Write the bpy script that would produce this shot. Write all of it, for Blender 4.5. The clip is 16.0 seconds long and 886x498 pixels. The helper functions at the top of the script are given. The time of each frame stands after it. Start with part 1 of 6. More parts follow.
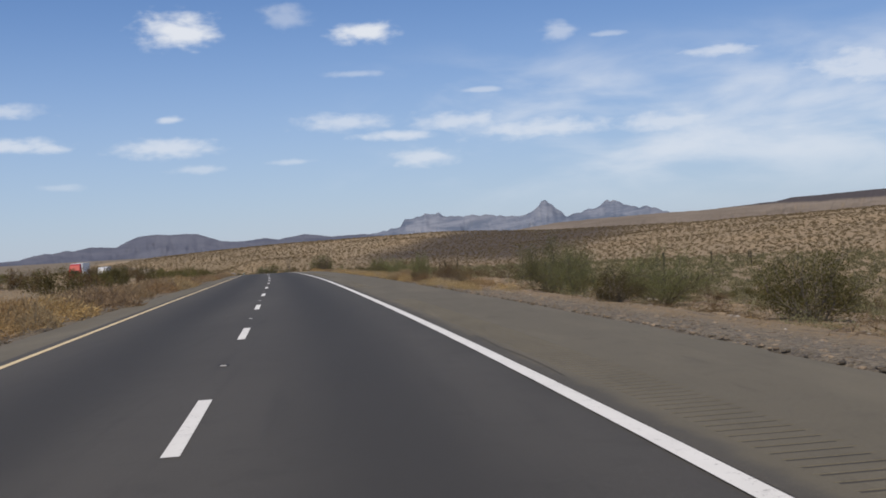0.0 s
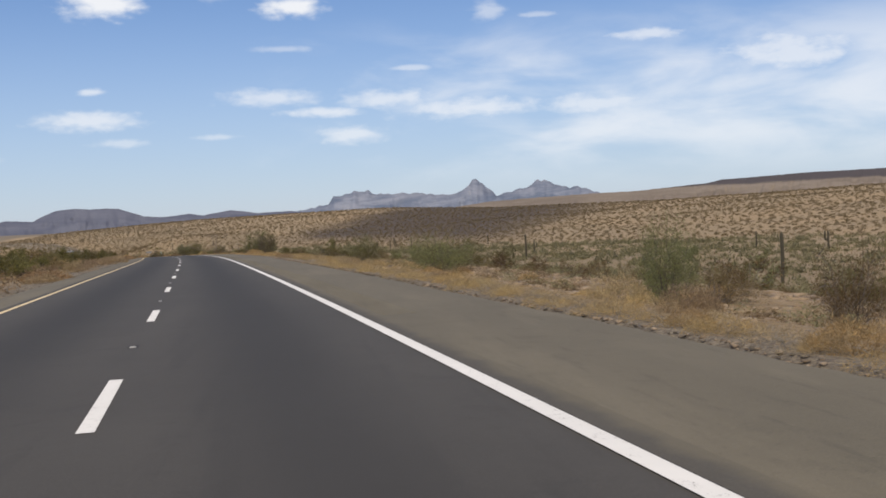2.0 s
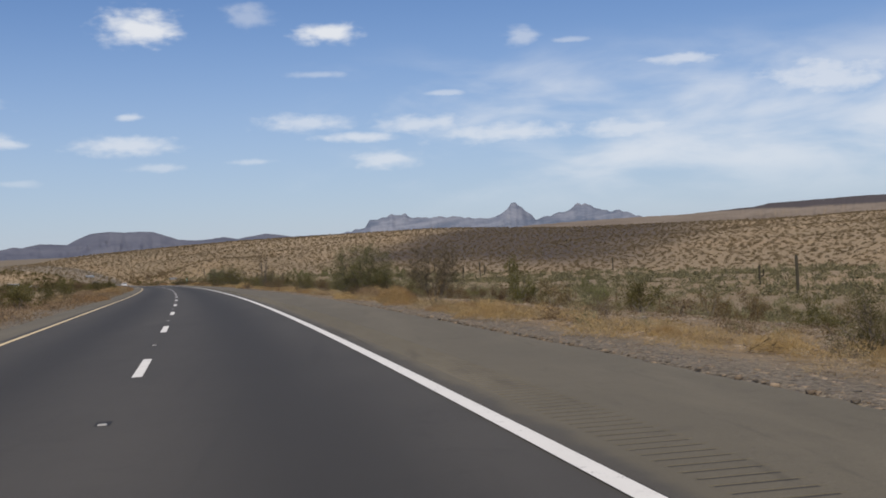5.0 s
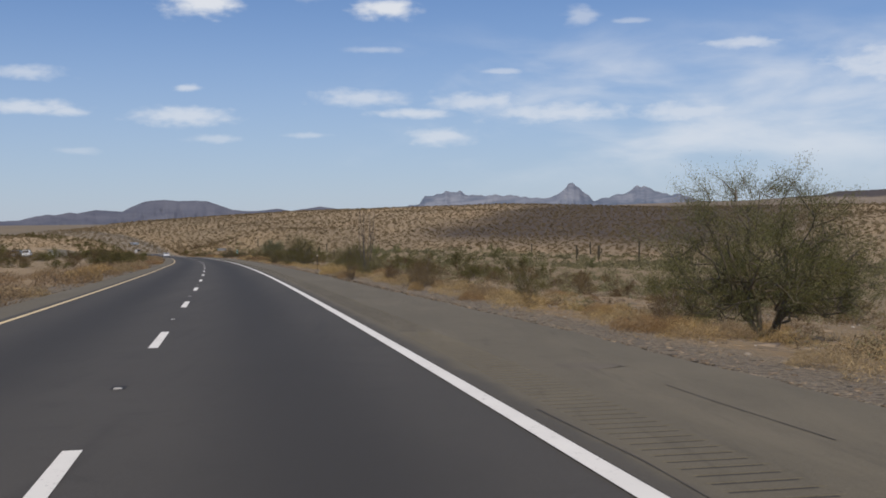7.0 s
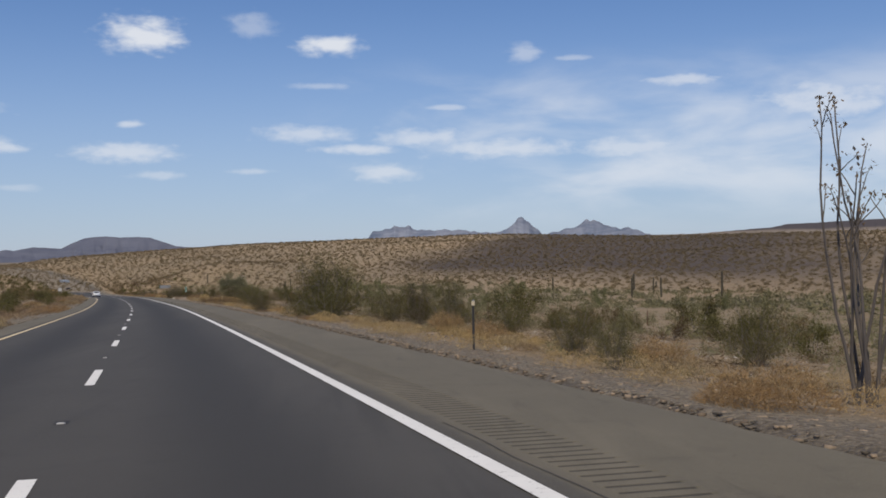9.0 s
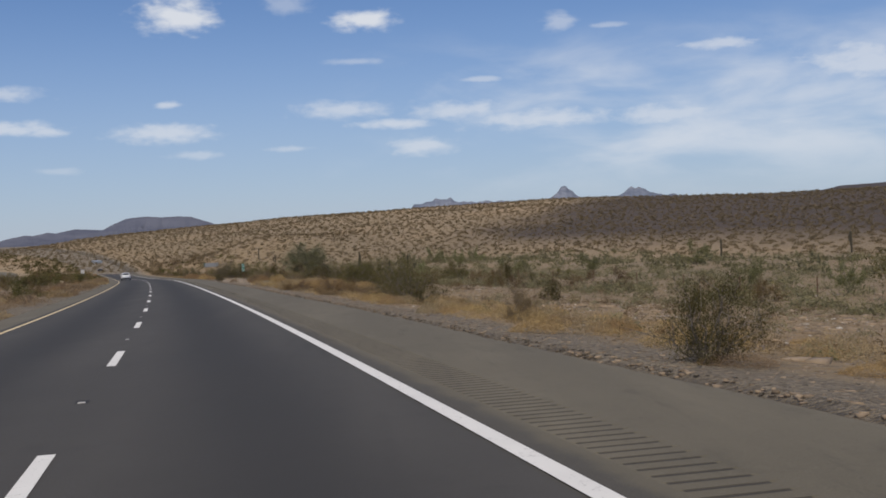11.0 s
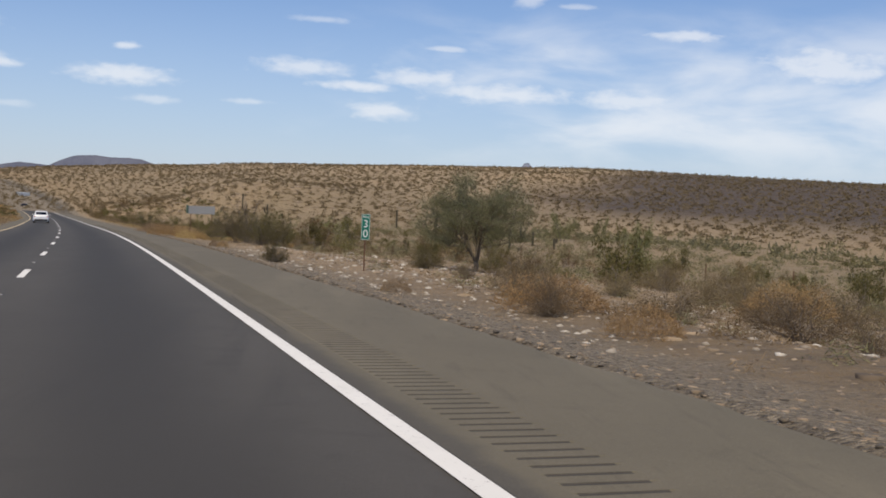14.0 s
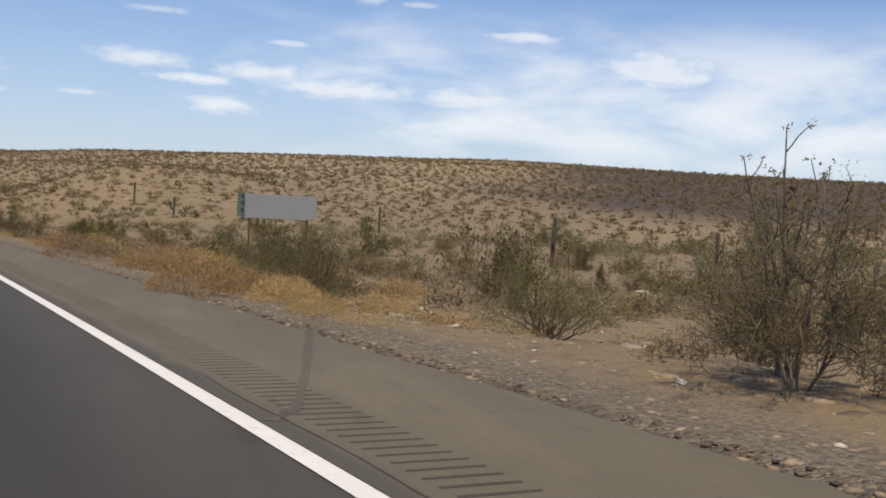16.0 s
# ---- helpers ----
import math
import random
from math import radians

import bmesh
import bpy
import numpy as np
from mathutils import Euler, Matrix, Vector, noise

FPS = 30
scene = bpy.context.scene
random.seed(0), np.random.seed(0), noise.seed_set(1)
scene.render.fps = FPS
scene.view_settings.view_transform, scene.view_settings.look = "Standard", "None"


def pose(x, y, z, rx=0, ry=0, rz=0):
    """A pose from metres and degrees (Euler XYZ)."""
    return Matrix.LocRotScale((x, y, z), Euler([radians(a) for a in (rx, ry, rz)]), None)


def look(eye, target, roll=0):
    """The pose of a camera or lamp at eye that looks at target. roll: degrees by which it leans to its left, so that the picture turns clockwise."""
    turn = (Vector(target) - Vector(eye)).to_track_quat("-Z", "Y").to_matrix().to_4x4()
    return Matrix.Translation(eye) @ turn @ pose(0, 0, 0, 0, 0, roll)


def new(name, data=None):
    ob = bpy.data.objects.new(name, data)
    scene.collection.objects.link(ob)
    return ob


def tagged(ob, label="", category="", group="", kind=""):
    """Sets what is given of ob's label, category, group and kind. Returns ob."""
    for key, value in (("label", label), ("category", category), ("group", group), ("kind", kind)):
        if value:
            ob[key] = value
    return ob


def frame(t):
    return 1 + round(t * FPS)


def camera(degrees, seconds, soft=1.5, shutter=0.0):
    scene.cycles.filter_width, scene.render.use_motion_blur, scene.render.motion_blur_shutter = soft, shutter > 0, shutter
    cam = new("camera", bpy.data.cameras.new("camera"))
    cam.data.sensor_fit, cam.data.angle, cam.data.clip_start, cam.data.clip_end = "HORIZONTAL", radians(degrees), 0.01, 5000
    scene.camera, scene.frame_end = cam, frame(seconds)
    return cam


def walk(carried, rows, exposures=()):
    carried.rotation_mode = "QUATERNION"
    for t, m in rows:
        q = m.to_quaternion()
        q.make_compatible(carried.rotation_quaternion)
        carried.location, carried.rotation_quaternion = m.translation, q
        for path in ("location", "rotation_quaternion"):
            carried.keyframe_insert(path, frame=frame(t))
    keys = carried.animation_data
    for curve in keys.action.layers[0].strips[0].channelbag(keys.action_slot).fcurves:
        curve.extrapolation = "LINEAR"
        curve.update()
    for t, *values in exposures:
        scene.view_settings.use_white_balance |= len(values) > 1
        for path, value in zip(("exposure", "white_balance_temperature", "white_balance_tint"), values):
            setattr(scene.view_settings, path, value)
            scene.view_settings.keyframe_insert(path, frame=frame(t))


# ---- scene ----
# ---------------------------------------------------------------- camera
cam = camera(44.05, 16.0, soft=1.75)
ROWS = [
    (0, -2.55, -0.11, 1.53, -4.57, -0.59, 3.25),
    (0.5, -3.45, 14.99, 1.40, -6.15, -2.15, -0.02),
    (1, -4.45, 30.08, 1.25, -6.94, -2.38, 1.84),
    (1.5, -5.43, 45.17, 1.08, -7.45, -2.80, 3.87),
    (2, -6.51, 60.21, 0.89, -8.38, -1.90, 2.55),
    (2.5, -7.68, 75.22, 0.68, -8.43, -1.39, 2.68),
    (3, -8.75, 90.21, 0.46, -7.23, -1.28, 3.89),
    (3.6, -10.15, 108.16, 0.18, -7.04, -1.06, 3.45),
    (4.25, -11.71, 127.60, -0.14, -6.84, -0.82, 2.97),
    (4.9, -13.33, 147.01, -0.49, -6.64, -0.59, 2.49),
    (5.5, -14.99, 164.91, -0.83, -6.46, -0.37, 2.04),
    (6, -16.54, 179.82, -1.15, -5.86, -0.39, 1.80),
    (6.5, -18.17, 194.74, -1.48, -5.14, -1.22, 2.46),
    (7, -19.91, 209.67, -1.85, -3.91, -1.61, 0.58),
    (7.5, -21.76, 224.60, -2.24, -4.47, -1.17, 0.19),
    (8, -23.69, 239.53, -2.64, -5.37, -0.75, 1.21),
    (8.5, -25.81, 254.45, -3.04, -6.91, 0.47, 1.30),
    (9, -27.87, 269.39, -3.44, -6.75, 0.21, 0.94),
    (9.6, -30.35, 287.33, -3.92, -6.15, -0.20, 1.37),
    (10.25, -33.13, 306.77, -4.46, -5.50, -0.65, 1.83),
    (10.9, -35.98, 326.22, -5.02, -4.84, -1.09, 2.30),
    (11.5, -38.68, 344.18, -5.54, -4.24, -1.50, 2.73),
    (12, -41.05, 359.13, -5.97, -3.59, -1.73, 1.82),
    (12.5, -43.51, 374.07, -6.39, -4.15, -2.03, -0.70),
    (13, -46.09, 388.99, -6.81, -5.44, -4.99, -2.41),
    (13.5, -48.68, 403.93, -7.22, -5.18, -2.92, -1.99),
    (14, -51.33, 418.85, -7.63, -7.21, -2.77, -2.72),
    (14.5, -54.13, 433.74, -8.04, -6.13, -2.13, -1.48),
    (15, -57.07, 448.61, -8.45, -8.28, -2.80, -2.23),
    (15.5, -60.04, 463.47, -8.86, -10.31, -3.56, -3.71),
    (15.7, -61.05, 469.50, -9.03, -11.31, -2.89, -2.97),
    (16, -63.32, 479.91, -9.28, -15.45, -2.52, -3.29),
]
walk(cam, [(t, pose(x, y, z, 90 + p, r, w)) for t, x, y, z, w, p, r in ROWS], [(0, -0.3, 7000, 8), (1, -0.22, 7100, 8), (2, -0.1, 7300, 8), (3, -0.17, 7450, 8), (5.5, -0.3, 7100, 8), (6.3, -0.28, 7150, 8), (7, -0.36, 7050, 8), (7.5, -0.42, 7000, 8), (8.2, -0.38, 7000, 8), (9, -0.36, 6950, 8), (12, -0.46, 7000, 8), (13, -0.38, 7100, 8), (14, -0.12, 7300, 8), (14.5, -0.03, 7350, 8), (15, 0.06, 7450, 8), (16, 0.0, 7600, 8)])

# ---------------------------------------------------------------- light
SUN_EL, SUN_AZ = 63.0, 200.0      # degrees; azimuth clockwise from +y


def sun_dir():
    e, a = radians(SUN_EL), radians(SUN_AZ)
    return Vector((math.sin(a) * math.cos(e), math.cos(a) * math.cos(e), math.sin(e)))


sun_data = bpy.data.lights.new("sun", "SUN")
sun_data.energy, sun_data.angle, sun_data.color = 4.1, radians(0.53), (1.0, 0.90, 0.75)
sun = new("sun", sun_data)
sun.matrix_basis = look(sun_dir() * 100, (0, 0, 0))


class Nodes:
    """Short way to write node trees."""

    def __init__(self, tree):
        self.tree = tree
        tree.nodes.clear()

    def link(self, a, b):
        self.tree.links.new(a, b)

    def math(self, op, a, b=None, c=None, clamp=False):
        node = self.tree.nodes.new("ShaderNodeMath")
        node.operation, node.use_clamp = op, clamp
        for i, v in enumerate((a, b, c)):
            if v is None:
                continue
            if isinstance(v, (int, float)):
                node.inputs[i].default_value = v
            else:
                self.link(v, node.inputs[i])
        return node.outputs[0]

    def smooth(self, v, lo, hi):
        node = self.tree.nodes.new("ShaderNodeMapRange")
        node.interpolation_type = "SMOOTHSTEP"
        self.link(v, node.inputs[0])
        node.inputs[1].default_value, node.inputs[2].default_value = lo, hi
        return node.outputs[0]

    def noise(self, vec, scale, detail=4.0, rough=0.55, distort=0.0):
        node = self.tree.nodes.new("ShaderNodeTexNoise")
        node.inputs["Scale"].default_value, node.inputs["Detail"].default_value = scale, detail
        node.inputs["Roughness"].default_value, node.inputs["Distortion"].default_value = rough, distort
        if vec is not None:
            self.link(vec, node.inputs["Vector"])
        return node.outputs["Fac"]

    def scaled(self, vec, x, y, z):
        node = self.tree.nodes.new("ShaderNodeMapping")
        node.inputs["Scale"].default_value = (x, y, z)
        self.link(vec, node.inputs["Vector"])
        return node.outputs[0]

    def mix(self, fac, a, b, blend="MIX"):
        node = self.tree.nodes.new("ShaderNodeMix")
        node.data_type, node.blend_type = "RGBA", blend
        for sock, v in ((node.inputs[0], fac), (node.inputs[6], a), (node.inputs[7], b)):
            if isinstance(v, (int, float)):
                sock.default_value = v
            elif isinstance(v, tuple):
                sock.default_value = (*v, 1.0)
            else:
                self.link(v, sock)
        return node.outputs[2]


# sky: clear desert blue with small fair-weather clouds and thin veils to one side
world = bpy.data.worlds.new("desert_sky")
world.use_nodes = True
scene.world = world
W = Nodes(world.node_tree)
w_out = W.tree.nodes.new("ShaderNodeOutputWorld")
w_bg = W.tree.nodes.new("ShaderNodeBackground")
w_bg.inputs["Strength"].default_value = 0.1
sky = W.tree.nodes.new("ShaderNodeTexSky")
sky.sky_type, sky.sun_disc = "NISHITA", False
sky.sun_elevation, sky.sun_rotation = radians(SUN_EL), radians(SUN_AZ)
sky.altitude, sky.air_density, sky.dust_density, sky.ozone_density = 300, 1.0, 0.15, 3.0
coord = W.tree.nodes.new("ShaderNodeTexCoord")
sep = W.tree.nodes.new("ShaderNodeSeparateXYZ")
W.link(coord.outputs["Generated"], sep.inputs[0])
# bearing (degrees, to the left of +y) and height above the horizon (degrees)
w_az = W.math("MULTIPLY", W.math("ARCTAN2", W.math("MULTIPLY", sep.outputs[0], -1.0), sep.outputs[1]), 57.2958)
w_el = W.math("MULTIPLY", W.math("ARCSINE", sep.outputs[2]), 57.2958)
comb = W.tree.nodes.new("ShaderNodeCombineXYZ")
W.link(w_az, comb.inputs[0])
W.link(w_el, comb.inputs[1])
flat = comb.outputs[0]
n_shape = W.noise(W.scaled(flat, 0.75, 1.7, 1), 1.0, 4.0, 0.5, 0.25)
n_fine = W.noise(W.scaled(flat, 2.2, 4.0, 1), 1.0, 3.0, 0.5)


def cloud(az, el, width, height, dense, lean=0.0):
    """One small cloud: an oval of the given size in degrees, frayed by noise."""
    da = W.math("SUBTRACT", w_az, az)
    de = W.math("ADD", W.math("SUBTRACT", w_el, el), W.math("MULTIPLY", da, lean))
    d2 = W.math("ADD", W.math("POWER", W.math("ABSOLUTE", W.math("DIVIDE", da, width)), 2.0), W.math("POWER", W.math("ABSOLUTE", W.math("DIVIDE", de, height)), 2.0))
    body = W.math("SUBTRACT", 1.0, W.math("SQRT", d2))
    frayed = W.math("ADD", body, W.math("MULTIPLY", W.math("SUBTRACT", n_shape, 0.5), 1.35))
    frayed = W.math("ADD", frayed, W.math("MULTIPLY", W.math("SUBTRACT", n_fine, 0.5), 0.4))
    return W.math("MULTIPLY", W.smooth(frayed, -0.1, 0.85), 0.9 * dense)


CLOUDS = [
    (8.4, 11.13, 2.38, 1.11, 1.00),
    (-1, 10.78, 2.01, 0.66, 1.00),
    (9.1, 6.73, 0.92, 0.24, 0.64),
    (9.3, 5.27, 3.08, 0.58, 0.68),
    (0.3, 6.27, 3.08, 0.55, 0.60),
    (-2.7, 5.44, 2.67, 0.31, 0.68),
    (-5.8, 6.01, 3.08, 0.66, 0.64),
    (-3.8, 4.26, 2.25, 0.55, 0.64),
    (-10.1, 5.41, 4.51, 0.66, 0.68),
    (-16.6, 5.34, 3.48, 0.70, 0.64),
    (-19.3, 8.59, 2.56, 0.40, 0.65),
    (-11.1, 10.27, 1.10, 0.58, 0.45),
    (-13.7, 9.93, 1.28, 0.20, 0.40),
    (-6.9, 7.57, 1.64, 0.19, 0.48),
    (2.9, 4.36, 1.43, 0.19, 0.40),
    (-26.4, 7.27, 4.51, 1.36, 0.68),
    (15, 5.45, 1.23, 0.31, 0.64),
    (7.8, 4.17, 1.64, 0.27, 0.40),
    (2.9, 11.77, 1.46, 0.78, 0.35),
    (14.4, 3.5, 1.23, 0.24, 0.28),
    (-21.6, 5.62, 2.46, 0.39, 0.36),
    (16.7, 5.6, 3.08, 0.43, 0.68),
    (16.7, 7.28, 2.25, 0.43, 0.56),
    (-0.5, 8.71, 2.01, 0.22, 0.35),
]
cover = None
for c in CLOUDS:
    one = cloud(*c)
    cover = one if cover is None else W.math("MAXIMUM", cover, one)
# thin veil, thicker to the right of the road
veil_n = W.noise(W.scaled(flat, 0.14, 0.42, 1), 1.0, 5.0, 0.52, 0.3)
veil_side = W.smooth(w_az, 2.0, -26.0)
veil = W.math("MULTIPLY", W.smooth(W.math("ADD", veil_n, W.math("MULTIPLY", veil_side, 0.24)), 0.50, 0.90), W.math("MULTIPLY", W.smooth(w_az, 6.0, -9.0), 0.62))
veil = W.math("MULTIPLY", veil, W.math("MULTIPLY", W.smooth(w_el, 0.5, 4.0), W.smooth(w_el, 11.0, 6.5)))
cover = W.math("MAXIMUM", cover, veil)
haze = W.math("MULTIPLY", W.smooth(w_el, 14.0, -1.0), 0.58)
sky_col = W.mix(1.0, sky.outputs[0], (0.80, 0.98, 1.34), "MULTIPLY")
sky_col = W.mix(haze, sky_col, (5.15, 6.25, 9.1))
sky_col = W.mix(cover, sky_col, (9.6, 10.2, 11.6))
W.link(sky_col, w_bg.inputs[0])
W.link(w_bg.outputs[0], w_out.inputs[0])


# ---------------------------------------------------------------- materials
def material(name, rough=0.9):
    mat = bpy.data.materials.new(name)
    mat.use_nodes = True
    n = Nodes(mat.node_tree)
    out = n.tree.nodes.new("ShaderNodeOutputMaterial")
    bsdf = n.tree.nodes.new("ShaderNodeBsdfPrincipled")
    bsdf.inputs["Roughness"].default_value = rough
    n.link(bsdf.outputs[0], out.inputs[0])
    tc = n.tree.nodes.new("ShaderNodeTexCoord")
    return mat, n, bsdf, tc.outputs["Object"]


def bump(n, bsdf, height, strength=0.4, dist=0.02):
    node = n.tree.nodes.new("ShaderNodeBump")
    node.inputs["Strength"].default_value, node.inputs["Distance"].default_value = strength, dist
    n.link(height, node.inputs["Height"])
    n.link(node.outputs[0], bsdf.inputs["Normal"])


def plain(name, colour, rough=0.6, metal=0.0, vary=0.12, scale=6.0):
    """A paint, plastic or metal with slight blotches."""
    mat, n, bsdf, at = material(name, rough)
    f = n.noise(at, scale, 4.0)
    dark = tuple(c * (1 - vary) for c in colour)
    lite = tuple(min(1, c * (1 + vary)) for c in colour)
    n.link(n.mix(f, dark, lite), bsdf.inputs["Base Color"])
    bsdf.inputs["Metallic"].default_value = metal
    return mat


def desert_material():
    """Tan stony soil with gravel by the road, pale patches in the wash, a darker tongue on part of the hill."""
    mat, n, bsdf, at = material("desert_soil", 0.95)
    big = n.noise(at, 0.018, 5.0, 0.55)
    mid = n.noise(at, 0.22, 6.0, 0.6)
    fine = n.noise(at, 3.5, 6.0, 0.65)
    grit = n.noise(at, 28.0, 3.0, 0.6)
    col = n.mix(mid, (0.225, 0.168, 0.100), (0.375, 0.285, 0.176))
    col = n.mix(n.smooth(big, 0.45, 0.65), col, (0.35, 0.255, 0.150))
    col = n.mix(n.math("MULTIPLY", n.smooth(fine, 0.5, 0.72), 0.6), col, (0.155, 0.108, 0.062))
    col = n.mix(n.math("MULTIPLY", n.smooth(grit, 0.58, 0.75), 0.5), col, (0.46, 0.375, 0.26))
    # paler, rustier soil round the last stretch
    attr = n.tree.nodes.new("ShaderNodeAttribute")
    attr.attribute_name = "across"
    place = n.tree.nodes.new("ShaderNodeSeparateXYZ")
    n.link(at, place.inputs[0])
    rust = n.math("MULTIPLY", n.math("MULTIPLY", n.smooth(place.outputs[1], 428.0, 458.0), n.smooth(place.outputs[1], 500.0, 472.0)), n.math("MULTIPLY", n.smooth(attr.outputs["Fac"], 4.0, 6.5), n.smooth(attr.outputs["Fac"], 40.0, 25.0)))
    col = n.mix(n.math("MULTIPLY", rust, 0.75), col, n.mix(mid, (0.36, 0.258, 0.154), (0.49, 0.362, 0.224)))
    patch = n.noise(at, 0.9, 6.0, 0.62)
    col = n.mix(n.math("MULTIPLY", n.smooth(patch, 0.50, 0.66), 0.35), col, (0.125, 0.090, 0.058))
    # straw litter and dark crusts between the plants of the verge
    strip = n.math("MULTIPLY", n.math("MULTIPLY", n.smooth(attr.outputs["Fac"], 4.6, 6.2), n.smooth(attr.outputs["Fac"], 34.0, 18.0)), n.math("SUBTRACT", 1.0, n.math("MULTIPLY", rust, 0.75)))
    litter = n.noise(at, 1.6, 7.0, 0.72, 0.5)
    col = n.mix(n.math("MULTIPLY", strip, n.math("MULTIPLY", n.smooth(litter, 0.46, 0.60), 0.75)), col, n.mix(fine, (0.19, 0.125, 0.060), (0.36, 0.245, 0.118)))
    col = n.mix(n.math("MULTIPLY", strip, n.math("MULTIPLY", n.smooth(litter, 0.49, 0.36), 0.7)), col, n.mix(fine, (0.062, 0.046, 0.031), (0.16, 0.12, 0.08)))
    # duller, olive-brown ground under the scrub of the wash
    wash = n.math("MULTIPLY", n.smooth(attr.outputs["Fac"], 12.0, 30.0), n.smooth(attr.outputs["Fac"], 105.0, 70.0))
    col = n.mix(n.math("MULTIPLY", wash, 0.42), col, n.mix(mid, (0.135, 0.104, 0.060), (0.205, 0.158, 0.094)))
    # a broad darker tongue over the middle of the hill
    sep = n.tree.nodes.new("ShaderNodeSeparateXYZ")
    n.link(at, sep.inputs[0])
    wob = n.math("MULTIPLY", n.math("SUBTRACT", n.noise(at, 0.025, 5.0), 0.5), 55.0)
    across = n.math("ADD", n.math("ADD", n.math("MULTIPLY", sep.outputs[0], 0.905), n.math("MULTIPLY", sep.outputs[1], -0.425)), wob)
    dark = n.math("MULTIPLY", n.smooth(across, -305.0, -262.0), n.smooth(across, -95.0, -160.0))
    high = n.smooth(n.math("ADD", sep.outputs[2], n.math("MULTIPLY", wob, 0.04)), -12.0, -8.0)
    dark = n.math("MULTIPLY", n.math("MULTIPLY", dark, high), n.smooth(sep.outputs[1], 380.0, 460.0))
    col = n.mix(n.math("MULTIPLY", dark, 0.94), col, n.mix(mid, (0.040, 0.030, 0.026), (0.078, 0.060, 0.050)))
    # darker shale over the hill, dull scrubland beyond the far carriageway
    col = n.mix(n.math("MULTIPLY", n.smooth(attr.outputs["Fac"], 48.0, 80.0), n.math("SUBTRACT", 0.08, n.math("MULTIPLY", dark, 0.08))), col, (0.10, 0.078, 0.058))
    dull = n.mix(big, (0.110, 0.092, 0.066), (0.19, 0.155, 0.108))
    col = n.mix(n.math("MULTIPLY", n.smooth(attr.outputs["Fac"], -46.0, -75.0), 0.85), col, dull)
    # grey-brown gravel verge beside the pavement
    ragged = n.math("ADD", attr.outputs["Fac"], n.math("MULTIPLY", n.math("SUBTRACT", n.noise(at, 0.6, 5.0), 0.5), 2.6))
    verge = n.math("MULTIPLY", n.smooth(ragged, 6.5, 4.5), n.smooth(attr.outputs["Fac"], -12.5, -10.5))
    pebbles = n.tree.nodes.new("ShaderNodeTexVoronoi")
    pebbles.inputs["Scale"].default_value = 17.0
    n.link(at, pebbles.inputs["Vector"])
    sep2 = n.tree.nodes.new("ShaderNodeSeparateColor")
    n.link(pebbles.outputs["Color"], sep2.inputs[0])
    gravel = n.mix(sep2.outputs[0], (0.105, 0.086, 0.062), (0.335, 0.282, 0.208))
    gravel = n.mix(n.math("MULTIPLY", n.smooth(mid, 0.45, 0.7), 0.40), gravel, (0.150, 0.118, 0.082))
    col = n.mix(n.math("MULTIPLY", verge, 0.9), col, gravel)
    # dark line along the pavement edge: drop-off shade painted in, with asphalt crumbs
    bitten = n.math("ADD", attr.outputs["Fac"], n.math("MULTIPLY", n.math("SUBTRACT", n.noise(at, 1.4, 5.0, 0.7), 0.5), 1.5))
    rim = n.math("MULTIPLY", n.smooth(bitten, 3.75, 3.35), n.smooth(attr.outputs["Fac"], 0.0, 2.0))
    col = n.mix(n.math("MULTIPLY", rim, 0.6), col, (0.072, 0.060, 0.046))
    n.link(col, bsdf.inputs["Base Color"])
    relief = n.math("ADD", n.math("MULTIPLY", fine, 0.7), n.math("MULTIPLY", grit, 0.3))
    relief = n.math("ADD", relief, n.math("MULTIPLY", n.math("MULTIPLY", pebbles.outputs["Distance"], verge), -0.5))
    bump(n, bsdf, relief, 1.0, 0.16)
    return mat


